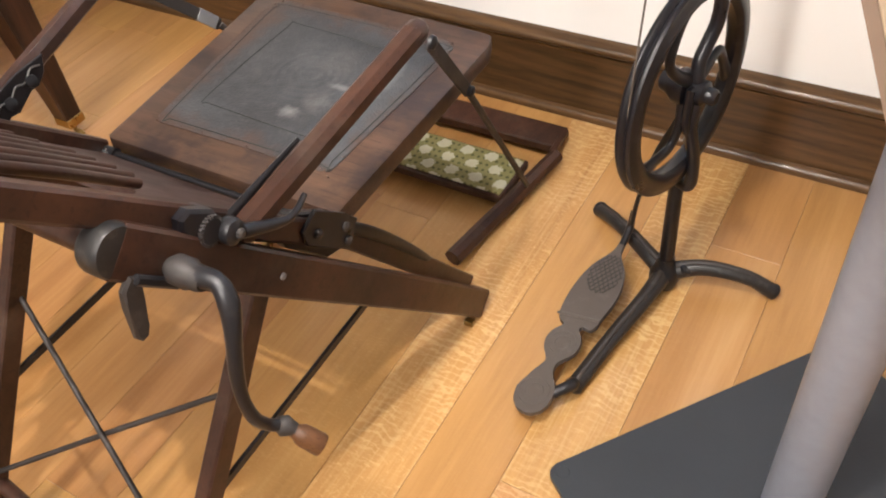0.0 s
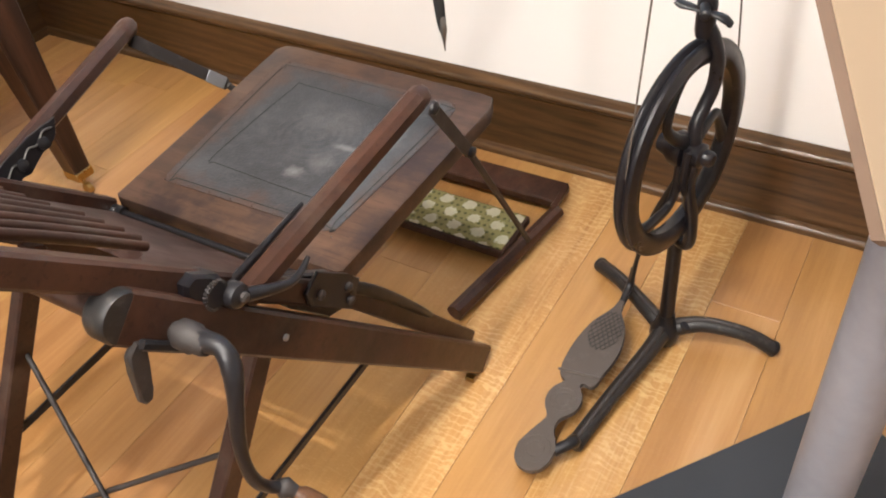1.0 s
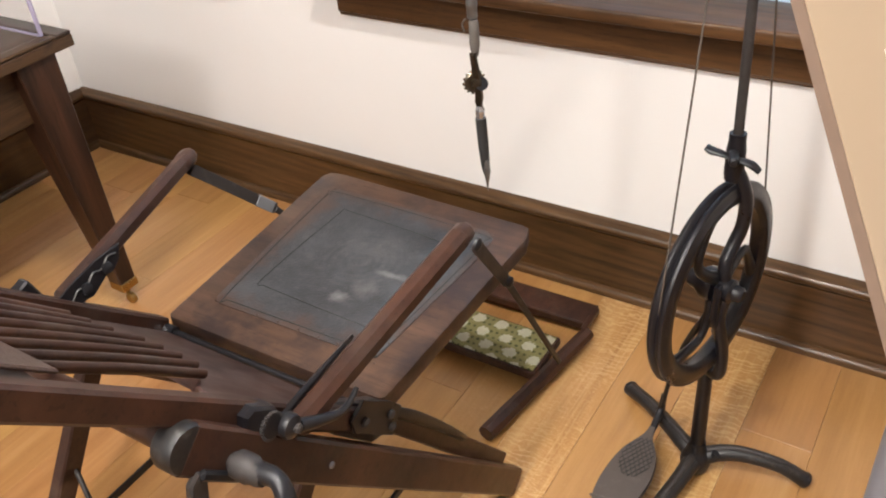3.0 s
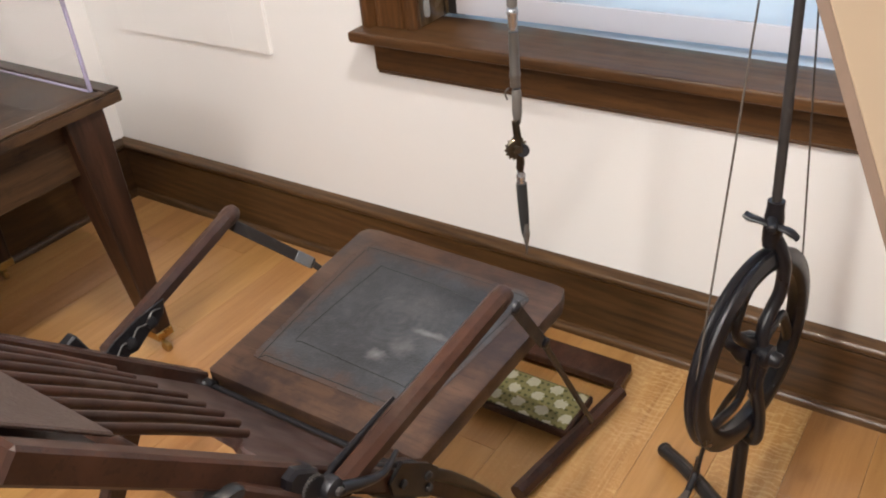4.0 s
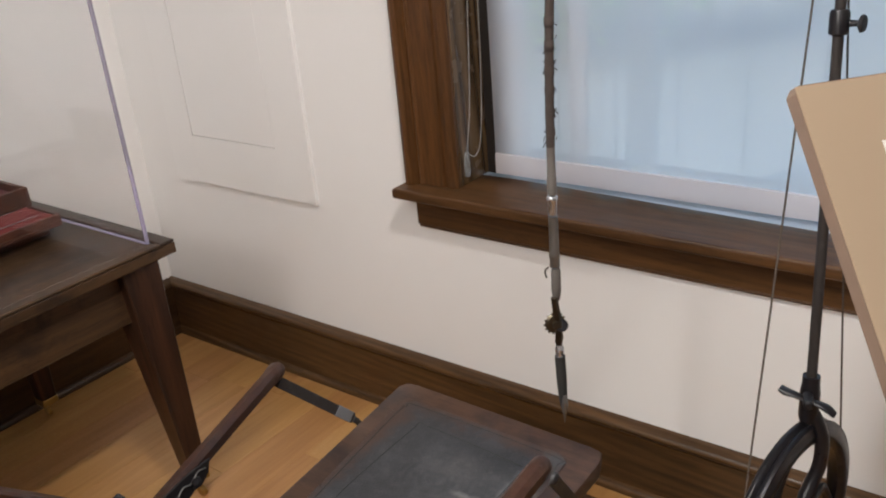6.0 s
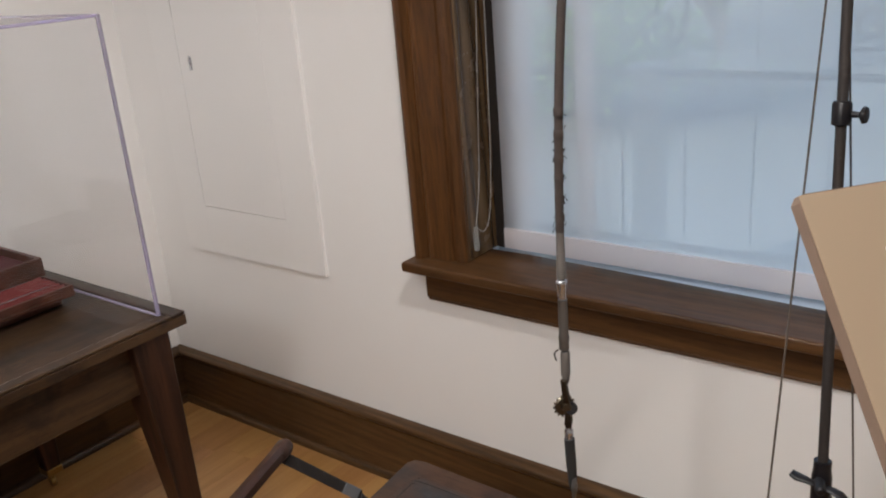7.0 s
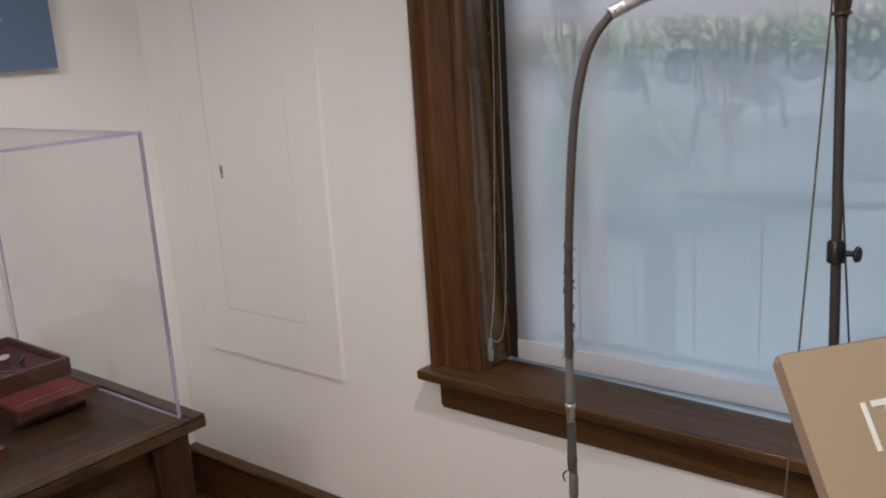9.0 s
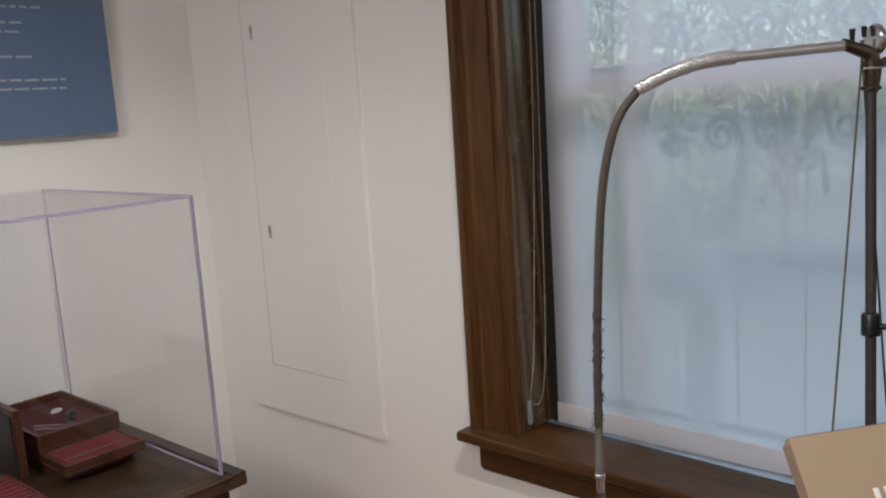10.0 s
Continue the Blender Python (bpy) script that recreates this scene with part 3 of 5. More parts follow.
part("head_jamb", bx(WX0 + 0.017, WX1 - 0.017, 0.001, 0.249, WZ1 - 0.016, WZ1 - 0.001), M_OAKX, win)
part("sill", bx(WX0 + 0.001, WX1 - 0.001, 0.116, 0.30, WZ0 - 0.001, 0.760, 0.003), M_SILL, win, "weathered pale outer sill")
part("sill_step", bx(WX0 + 0.10, WX1 - 0.001, 0.0700, 0.1155, WZ0 - 0.03, WZ0 + 0.005, 0.002), M_SILL, win, "weathered pale outer sill")
SX0, SX1 = WX0 + 0.018, WX1 - 0.018
for nm, a in (("lower", (0.158, 0.185, 0.770, 1.715)), ("upper", (0.190, 0.217, 1.672, 2.262))):
    y0, y1, z0, z1 = a
    fr = part("sash", bx(SX0, 1.498, y0, y1, z0, z1, 0.003), M_SASH, win, "painted wooden sash")
    part("stile", bx(SX1 - 0.055, SX1, y0, y1, z0, z1, 0.003), M_SASH, fr)
    part("rail", bx(1.4985, SX1 - 0.0555, y0, y1, z0, z0 + (0.014 if nm == "lower" else 0.045), 0.003), M_SASH, fr)
    part("rail", bx(1.4985, SX1 - 0.0555, y0, y1, z1 - 0.045, z1, 0.003), M_SASH, fr)
    for xm in (1.625,):
        part("muntin", bx(xm, xm + 0.048, y0 + 0.004, y1 - 0.006, z0 + (0.0145 if nm == "lower" else 0.0455), z1 - 0.0455, 0.003), M_SASH, fr)
    pane = part("pane", bx(1.499, SX1 - 0.056, (y0 + y1) / 2 - 0.002, (y0 + y1) / 2 + 0.002, z0 + 0.0142, z1 - 0.046), M_GLASS, fr)
    pane.visible_shadow = False

# Dark strips added to give the gap between jamb and cloth its shade.
part("dark_gap_stop", bx(WX0 + 0.0165, 1.4275, 0.127, 0.1345, 0.7765, WZ1 - 0.018, 0.001), M_LID, win)
part("dark_gap_strip", bx(1.428, 1.440, 0.127, 0.1345, 0.7765, WZ1 - 0.018, 0.001), M_RUBBER, win, "black strip standing in for the shaded gap")

shade = thing("roller_shade", "pale sheer roller shade pulled almost down to the sill", "window shade", (1.45, 0.1, 0.79))
bm = bmesh.new()
nx, nz = 40, 24
sx0, sx1, sz0, sz1 = 1.438, 2.712, 0.846, 2.22
grid = [[bm.verts.new((sx0 + (sx1 - sx0) * i / nx, 0.100 + 0.0022 * math.sin(i * 0.9) * (1 - j / nz) + 0.0012 * math.sin(i * 2.3 + j * 0.4), sz0 + (sz1 - sz0) * j / nz)) for i in range(nx + 1)] for j in range(nz + 1)]
for j in range(nz):
    for i in range(nx):
        bm.faces.new((grid[j][i], grid[j][i + 1], grid[j + 1][i + 1], grid[j + 1][i]))
part("cloth", bm, M_SHADE, shade, "sheer white cloth", smooth=180)
part("hem_bar", bx(sx0, sx1, 0.095, 0.105, 0.790, 0.8455, 0.003, 2), M_HEM, shade, "white bottom hem", smooth=40)
part("roller", tb([(sx0, 0.1, 2.235), (sx1, 0.1, 2.235)], 0.02, 14, 1), M_HEM, shade, smooth=40)

chain = thing("bead_chain", "hanging loop of pale beads with clear tension weight", "shade chain", (1.404, 0.016, 0.80))
unit = bmesh.new()
bmesh.ops.create_icosphere(unit, subdivisions=1, radius=0.0017)
bead_v = [v.co.copy() for v in unit.verts]
bead_f = [[v.index for v in f.verts] for f in unit.faces]
unit.free()
way = curve_points([(1.468, 0.030, 2.21), (1.466, 0.030, 1.84), (1.464, 0.030, 1.52), (1.460, 0.030, 1.24), (1.453, 0.030, 1.02), (1.442, 0.028, 0.90), (1.426, 0.026, 0.860), (1.412, 0.022, 0.860), (1.404, 0.020, 0.872), (1.409, 0.022, 0.91), (1.419, 0.026, 1.01), (1.429, 0.030, 1.24), (1.443, 0.030, 1.52), (1.450, 0.030, 1.85), (1.455, 0.030, 2.21)], 40)
verts, faces, left, base = [], [], 0.0, 0
for a, b in zip(way, way[1:]):
    seg = (b - a).length
    while left <= seg:
        p = a + (b - a) * (left / seg)
        verts += [tuple(p + v) for v in bead_v]
        faces += [[base + i for i in f] for f in bead_f]
        base += len(bead_v)
        left += 0.0054
    left -= seg
me = bpy.data.meshes.new("beads")
me.from_pydata(verts, [], faces)
me.materials.append(M_BEAD)
beads = new("bead_string", me)
beads.parent, beads.matrix_parent_inverse = chain, chain.matrix_world.inverted()
tagged(beads, kind="stuff")
part("weight", lt([(0, 0.006), (0.012, 0.0070), (0.05, 0.0085), (0.064, 0.0065), (0.066, 0.0)], (1.404, 0.016, 0.868), (0, 0, -1), 14), M_CLEAR, chain, "clear plastic weight", smooth=40)

# painted access panel in the wall
acc = thing("access_panel", "white painted flush wall access panel with latched door", "access panel", (0.5, 0, 0.64))
bm = bmesh.new()
for a in ((0.195, 0.318, 0.642, 2.36), (0.7105, 0.853, 0.642, 2.36), (0.3185, 0.7100, 0.642, 0.805), (0.3185, 0.7100, 2.20, 2.36)):
    box(bm, a[0], a[1], -0.012, -0.0005, a[2], a[3])
part("frame", bm, M_PANEL, acc)
part("door", bx(0.3205, 0.708, -0.0112, -0.0005, 0.8072, 2.198, 0.001), M_PANEL, acc)
for z in (1.93, 1.278):
    part("latch", bx(0.366, 0.380, -0.0145, -0.0112, z - 0.022, z + 0.022, 0.002), M_NICKEL, acc, "small metal latch")
    part("latch_tab", bx(0.369, 0.377, -0.0175, -0.0146, z - 0.004, z + 0.016, 0.001), M_NICKEL, acc)

# blue text poster on the side wall
pos = thing("poster", "blue text poster on white board mounted on wall", "poster", (0, -0.5, 1.64))
part("board", bx(0.030, 0.040, -1.10, -0.331, 1.640, 2.5, 0.001), M_BLUE, pos)
for y in (-0.45, -0.98):
    part("standoff", bx(0.0005, 0.0298, y - 0.02, y + 0.02, 1.75, 2.4), M_PANEL, pos)
for i, (z, end) in enumerate(((2.43, -0.45), (2.40, -0.5), (2.33, -0.47), (2.30, -0.55), (2.20, -0.5), (2.17, -0.6), (2.088, -0.53), (2.058, -0.569), (2.028, -0.515), (1.982, -0.578), (1.955, -0.587), (1.882, -0.560), (1.813, -0.464), (1.787, -0.464))):
    y, j = end - 0.02, 0
    while y > -1.04:
        ln = 0.018 + 0.030 * ((i * 7 + j * 5) % 6) / 5
        part("text_bar", bx(0.0402, 0.0407, max(y - ln, -1.06), y, z - 0.0032, z + 0.0032), M_INK2, pos)
        y -= ln + 0.009
        j += 1

# ---- outside ----
tagged(part("ground", bx(-40, 40, 0.30, 80, -0.9, -0.6), M_GROUND), "pale paving outside the window", "ground", kind="structure")
gr = thing("window_grille", "wrought iron scroll grille outside the window", "grille", (2.0, 0.42, 0.6))
GY = 0.42
for i in range(-4, 6):
    x = 1.985 + i * 0.1785
    part("bar", tb([(x, GY, -0.6), (x, GY, 2.3)], 0.0030, 8, 1), M_GRILLE, gr)
for z in (0.74, 1.21, 1.73):
    part("rail", bx(1.25, 2.95, GY - 0.008, GY + 0.008, z - 0.010, z + 0.010, 0.002), M_GRILLE, gr)
spiral = [(math.cos(k * 0.5) * (1 - k / 26), math.sin(k * 0.5) * (1 - k / 26)) for k in range(22)]
for dx, dz, r, up in ((-0.22, 1.540, 0.052, 1), (-0.095, 1.549, 0.044, -1), (0.0, 1.474, 0.038, 1), (-0.357, 1.512, 0.036, 1), (-0.25, 1.325, 0.062, -1), (-0.23, 1.660, 0.042, -1), (-0.37, 1.815, 0.052, 1), (-0.11, 1.800, 0.052, -1), (-0.48, 1.600, 0.045, -1)):
    for side in ((-1, 1) if dx else (1,)):
        for shift in (0.0, 0.714):
            o = Vector((1.985 + dx * side + shift, GY, dz))
            pts = [o + Vector((side * r * p, 0, up * r * q)) for p, q in spiral]
            pts = [pts[0] + Vector((side * r * 0.25, 0, -up * r * 2.2)), pts[0] + Vector((side * r * 0.15, 0, -up * r * 1.0))] + pts
            part("scroll", tb(pts, 0.0075, 6, 2), M_GRILLE, gr, smooth=60)
col = thing("porch_column", "pale square porch column outside", "column", (1.73, 0.36, -0.6))
part("shaft", bx(1.694, 1.770, 0.335, 0.395, -0.6, 1.225, 0.006), M_STONE, col)
part("cap", bx(1.684, 1.780, 0.325, 0.405, 1.2252, 1.245, 0.004), M_STONE, col)

rng = random.Random(4)


def bush(name, label, where, height, spread, count, stem):
    t = thing(name, label, "tree" if stem > 0.8 else "shrub", where)
    o = Vector(where)
    bm = bmesh.new()
    tube(bm, [o, o + Vector((0.05, 0.02, stem * 0.6)), o + Vector((-0.04, 0.05, stem + height * 0.3))], [0.07, 0.05, 0.02], 8)
    tips = []
    for i in range(9):
        a = i * 2.4
        tip = o + Vector((math.cos(a) * spread * 0.7, math.sin(a) * spread * 0.5, stem + height * (0.25 + 0.6 * rng.random())))
        tube(bm, [o + Vector((0, 0, stem * 0.7)), (o + Vector((0, 0, stem)) + tip) / 2 + Vector((0, 0, 0.1)), tip], [0.03, 0.02, 0.006], 6)
        tips.append(tip)
    part("trunk", bm, M_BARK, t, smooth=60)
    vs, fs = [], []
    for i in range(count):
        c = rng.choice(tips) + Vector((rng.gauss(0, spread * 0.33), rng.gauss(0, spread * 0.3), rng.gauss(0, height * 0.2)))
        q = Euler((rng.uniform(-1, 1), rng.uniform(-1, 1), rng.uniform(0, 6.3))).to_matrix()
        L = rng.uniform(0.05, 0.10)
        b0 = len(vs)
        vs += [tuple(c + q @ Vector(p)) for p in ((-L, 0, 0), (0, -L * 0.42, L * 0.1), (L, 0, 0), (0, L * 0.42, L * 0.1))]
        fs += [(b0, b0 + 1, b0 + 2), (b0, b0 + 2, b0 + 3)]
    me = bpy.data.meshes.new("crown")
    me.from_pydata(vs, [], fs)
    me.materials.append(M_GREEN)
    c = new("crown", me)
    c.parent, c.matrix_parent_inverse = t, t.matrix_world.inverted()
    tagged(c, "green leaves", kind="stuff")


bush("tree", "leafy green tree outside the window", (-1.3, 9.0, -0.6), 3.6, 2.0, 4200, 1.3)
bush("tree", "leafy green tree outside the window", (-4.4, 10.6, -0.6), 3.8, 2.2, 4200, 1.3)
bush("tree", "leafy green tree outside the window", (-2.8, 13.5, -0.6), 4.4, 2.6, 4200, 1.5)
bush("shrub", "dense green shrub outside the window", (-2.2, 7.0, -0.6), 1.2, 1.2, 2400, 0.3)

# ---- table with display case ----
tab = thing("display_table", "dark oak table on brass casters holding a display case", "table", (0.48, -1.05, 0))
TX0, TX1, TY0, TY1 = 0.045, 0.905, -1.62, -0.553
part("tabletop", bx(TX0, TX1, TY0, TY1, 0.722, 0.750, 0.004, 2), M_TABLE, tab)
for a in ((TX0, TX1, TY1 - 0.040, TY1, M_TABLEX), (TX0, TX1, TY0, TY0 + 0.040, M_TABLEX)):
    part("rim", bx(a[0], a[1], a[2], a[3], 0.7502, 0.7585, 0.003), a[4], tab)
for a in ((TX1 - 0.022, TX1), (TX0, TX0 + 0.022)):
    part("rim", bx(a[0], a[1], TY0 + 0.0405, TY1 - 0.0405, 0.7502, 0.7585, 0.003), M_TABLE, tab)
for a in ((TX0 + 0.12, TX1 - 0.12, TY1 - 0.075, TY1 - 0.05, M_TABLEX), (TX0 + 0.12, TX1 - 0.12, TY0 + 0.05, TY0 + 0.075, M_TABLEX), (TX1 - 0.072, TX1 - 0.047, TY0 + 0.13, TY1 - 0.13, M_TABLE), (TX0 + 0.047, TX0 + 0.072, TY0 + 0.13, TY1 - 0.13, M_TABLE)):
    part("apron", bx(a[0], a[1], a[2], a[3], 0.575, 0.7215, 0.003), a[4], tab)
for cx, cy, sx, sy in ((TX1 - 0.016, TY1 - 0.046, -1, -1), (TX0 + 0.038, TY1 - 0.046, 1, -1), (TX1 - 0.038, TY0 + 0.068, -1, 1), (TX0 + 0.038, TY0 + 0.068, 1, 1)):
    bm = bmesh.new()
    T, B = 0.105, 0.048
    top = [bm.verts.new((cx + sx * T * i, cy + sy * T * j, 0.7215)) for i, j in ((0, 0), (1, 0), (1, 1), (0, 1))]
    low = [bm.verts.new((cx + sx * (0.0 + B * i), cy + sy * (0.0 + B * j), 0.062)) for i, j in ((0, 0), (1, 0), (1, 1), (0, 1))]
    bm.faces.new(top)
    bm.faces.new(low[::-1])
    for i in range(4):
        bm.faces.new((top[i], low[i], low[(i + 1) % 4], top[(i + 1) % 4]))
    bmesh.ops.recalc_face_normals(bm, faces=bm.faces)
    bevel(bm, [e for e in bm.edges], 0.003)
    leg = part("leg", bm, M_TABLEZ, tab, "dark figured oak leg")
    mx, my = cx + sx * 0.024, cy + sy * 0.024
    cap = part("caster_cup", bx(mx - 0.0262, mx + 0.0262, my - 0.0262, my + 0.0262, 0.052, 0.078, 0.002), M_BRASS, leg, "brass caster cup")
    part("caster_fork", tb([(mx, my, 0.053), (mx, my, 0.036), (mx - sx * 0.012, my, 0.022)], 0.006, 8, 3), M_BRASS, leg, "brass caster fork")
    part("caster_wheel", lt([(-0.008, 0.0), (-0.008, 0.013), (-0.005, 0.0165), (0.005, 0.0165), (0.008, 0.013), (0.008, 0.0)], (mx - sx * 0.012, my, 0.0165), (0, 1, 0), 18), M_BRASS, leg, smooth=40)

vit = thing("display_case_cover", "clear acrylic display cover with lavender edges", "display case", (0.5, -1.0, 0.76))
VX0, VX1, VY0, VY1, VZ0, VZ1 = 0.050, 0.876, -1.55, -0.606, 0.7595, 1.478
for a in ((VX1 - 0.006, VX1, VY0, VY1, VZ0, VZ1), (VX0, VX0 + 0.006, VY0, VY1, VZ0, VZ1), (VX0 + 0.0062, VX1 - 0.0062, VY1 - 0.006, VY1, VZ0, VZ1), (VX0 + 0.0062, VX1 - 0.0062, VY0, VY0 + 0.006, VZ0, VZ1), (VX0, VX1, VY0, VY1, VZ1 + 0.0002, VZ1 + 0.006)):
    p = part("pane", bx(*a), M_ACRYLIC, vit)
    p.visible_shadow = False
# Corner edge split in two: brighter tone below, shaded tone above.
for a, lab in (((VX1 - 0.0065, VX1 + 0.0015, VY1 - 0.0065, VY1 + 0.0015, VZ0, 0.960), "bright lavender cut edge"), ((VX1 - 0.0065, VX1 + 0.0015, VY1 - 0.0065, VY1 + 0.0015, 0.9605, VZ1 + 0.006), "grey lavender cut edge, shade in its colour"), ((VX1 - 0.0045, VX1 + 0.0015, VY0, VY1 - 0.007, VZ1 - 0.0005, VZ1 + 0.0065), "lavender cut edge"), ((VX0, VX1 - 0.007, VY1 - 0.0045, VY1 + 0.0015, VZ1 + 0.001, VZ1 + 0.0065), "lavender cut edge"), ((VX0, VX1 - 0.007, VY1 - 0.007, VY1 + 0.0005, VZ0 - 0.0006, VZ0 + 0.002), "lavender cut edge"), ((VX0, VX0 + 0.0045, VY1 - 0.0045, VY1 + 0.0012, VZ0, VZ1 + 0.0005), "pale clear cut edge")):
    part("edge", bx(*a, b=0.0008), M_EDGE_SHADED if "grey" in lab else M_EDGE, vit, lab)

# instrument boxes in the case
def open_box(name, label, x0, x1, y0, y1, z0, h, wall_t=0.011, fill=0.6):
    t = thing(name, label, "instrument box", ((x0 + x1) / 2, (y0 + y1) / 2, z0))
    part("base", bx(x0, x1, y0, y1, z0, z0 + 0.008, 0.001), M_BOXWOOD, t)
    for a in ((x0, x1, y0, y0 + wall_t), (x0, x1, y1 - wall_t, y1), (x0, x0 + wall_t, y0 + wall_t, y1 - wall_t), (x1 - wall_t, x1, y0 + wall_t, y1 - wall_t)):
        part("side", bx(*a, z0 + 0.0082, z0 + h, 0.0015), M_BOXWOOD, t)
    part("lining", bx(x0 + wall_t + 0.0005, x1 - wall_t - 0.0005, y0 + wall_t + 0.0005, y1 - wall_t - 0.0005, z0 + 0.0085, z0 + h * fill, 0.003), M_VELVET, t, "red velvet lining")
    return t


ZT = 0.7508
a = open_box("instrument_tray", "shallow wooden tray with ridged red velvet", 0.30, 0.595, -0.88, -0.66, ZT + 0.032, 0.030, 0.008, 0.75)
for i in range(12):
    x = 0.318 + i * 0.0228
    part("ridge", tb([(x, -0.868, ZT + 0.056), (x, -0.672, ZT + 0.056)], 0.0062, 8, 1), M_RIDGE, a, smooth=60)
for i, x in enumerate((0.33, 0.377, 0.42, 0.468, 0.515, 0.56)):
    part("instrument", tb([(x - 0.0114, -0.86, ZT + 0.061), (x - 0.0114, -0.74, ZT + 0.062), (x - 0.0114, -0.69, ZT + 0.0615)], [0.0022, 0.0016, 0.0008], 6, 2), M_NICKEL, a, "thin steel hand instrument") if i % 2 else None
b = open_box("instrument_box", "open wooden box lined with red velvet holding tools", 0.10, 0.455, -0.885, -0.655, ZT + 0.0625, 0.050, 0.011, 0.6)
foot_case = thing("instrument_case", "closed dark wooden case under the velvet trays", "instrument box", (0.33, -0.77, ZT))
part("body", bx(0.11, 0.545, -0.875, -0.672, ZT, ZT + 0.0315, 0.003), M_BOXWOOD, foot_case)
part("seam", bx(0.1095, 0.5455, -0.8755, -0.6715, ZT + 0.018, ZT + 0.0195), M_RUBBER, foot_case, "dark lid joint")
part("mirror", lt([(0, 0.0), (0, 0.016), (0.003, 0.017), (0.005, 0.0)], (0.235, -0.735, ZT + 0.093), (0.1, -0.2, 1), 18), M_NICKEL, b, "small round steel mirror")
part("pliers", tb([(0.27, -0.70, ZT + 0.094), (0.31, -0.72, ZT + 0.098), (0.36, -0.77, ZT + 0.095)], [0.004, 0.008, 0.003], 8), M_IRON, b, "dark steel pliers")
part("pliers_handle", tb([(0.25, -0.69, ZT + 0.094), (0.30, -0.735, ZT + 0.095), (0.36, -0.74, ZT + 0.095)], [0.003, 0.006, 0.003], 8), M_IRON, b)
part("probe", tb([(0.30, -0.83, ZT + 0.092), (0.42, -0.72, ZT + 0.092)], 0.002, 6, 1), M_NICKEL, b)
part("probe", tb([(0.33, -0.84, ZT + 0.092), (0.43, -0.75, ZT + 0.092)], 0.002, 6, 1), M_NICKEL, b)
c = thing("box_lid", "upright dark wooden lid of an instrument box", "box lid", (0.4, -0.93, ZT))
part("lid", bx(0.10, 0.475, -0.945, -0.925, ZT, ZT + 0.205, 0.003), M_BOXWOOD, c)
part("lining", bx(0.115, 0.46, -0.950, -0.9452, ZT + 0.012, ZT + 0.190, 0.001), M_LID, c, "blackened inner face")
d = open_box("instrument_tray", "shallow wooden tray lined with dark red velvet", 0.42, 0.69, -1.20, -0.955, ZT, 0.028, 0.008, 0.75)
for i in range(9):
    part("ridge", tb([(0.44 + i * 0.027, -1.19, ZT + 0.023), (0.44 + i * 0.027, -0.965, ZT + 0.023)], 0.0062, 8, 1), M_RIDGE, d, smooth=60)

# ---- portable dental chair ----
chair = thing("dental_chair", "antique folding dental chair, dark mahogany with leather seat", "chair", (1.835, -1.0, 0))
CX = 1.835
AX = V(1, 0, 0)

# seat board, corners a little worn
seat_out = [(1.612, -1.003), (1.620, -1.009), (2.052, -1.003), (2.060, -0.996), (2.060, -0.545), (2.048, -0.512), (2.030, -0.508), (1.600, -0.498), (1.575, -0.503), (1.566, -0.520)]
seat = part("seat", prism(bmesh.new(), seat_out, 0.034, (0, 0, 0.483), b=0.004, seg=2), M_SEATW, chair, "worn reddish wooden seat board", smooth=40)
pad_out = [(1.668, -0.945), (1.985, -0.938), (2.000, -0.925), (2.012, -0.640), (2.008, -0.575), (1.985, -0.556), (1.640, -0.550), (1.618, -0.565), (1.612, -0.600), (1.655, -0.930)]
part("leather_pad", prism(bmesh.new(), pad_out, 0.0014, (0, 0, 0.5172), b=0.0010), M_LEATHER, seat, "dark tooled leather panel, scuffed pale", smooth=40)
inner_out = [(1.712, -0.872), (1.93, -0.88), (1.945, -0.865), (1.95, -0.65), (1.93, -0.625), (1.71, -0.612), (1.692, -0.63), (1.695, -0.855)]
part("tooled_border", tb([V(x, y, 0.5184) for x, y in inner_out + inner_out[:1]], 0.0013, 6, 4), M_RUBBER, seat)
part("tooled_border", tb([V(1.835 + (x - 1.835) * 0.93, -0.75 + (y + 0.75) * 0.93, 0.5184) for x, y in pad_out + pad_out[:1]], 0.0013, 6, 3), M_RUBBER, seat)
nail = bmesh.new()
bmesh.ops.create_icosphere(nail, subdivisions=1, radius=0.0020)
first = None
ring_pts = curve_points([V(1.835 + (x - 1.835) * 0.975, -0.75 + (y + 0.75) * 0.975, 0.5188) for x, y in pad_out + pad_out[:1]], 8)
length = 0.0
for p, q in zip(ring_pts, ring_pts[1:]):
    length += (q - p).length
    if length > 0.034:
        length = 0
        if first is None:
            first = part("nail", nail, M_LEATHER, seat)
            first.location = q
        else:
            o = new("nail", first.data)
            o.parent, o.matrix_parent_inverse, o.location = seat, first.matrix_parent_inverse, q
part("hinge_rod", tb([(1.60, -1.020, 0.495), (2.07, -1.014, 0.495)], 0.006, 10, 1), M_IRON, chair, smooth=40)
for x in (1.622, 2.05):
    part("hinge", tb([(x - 0.014, -1.020, 0.495), (x + 0.014, -1.020, 0.495)], 0.011, 12, 1), M_IRON, chair, "black iron hinge", smooth=40)
    part("hinge_screw", lt([(0, 0.006), (0.003, 0.005), (0.0035, 0)], (x, -1.028, 0.503), (0, -0.5, 0.8), 10), M_NICKEL, chair)

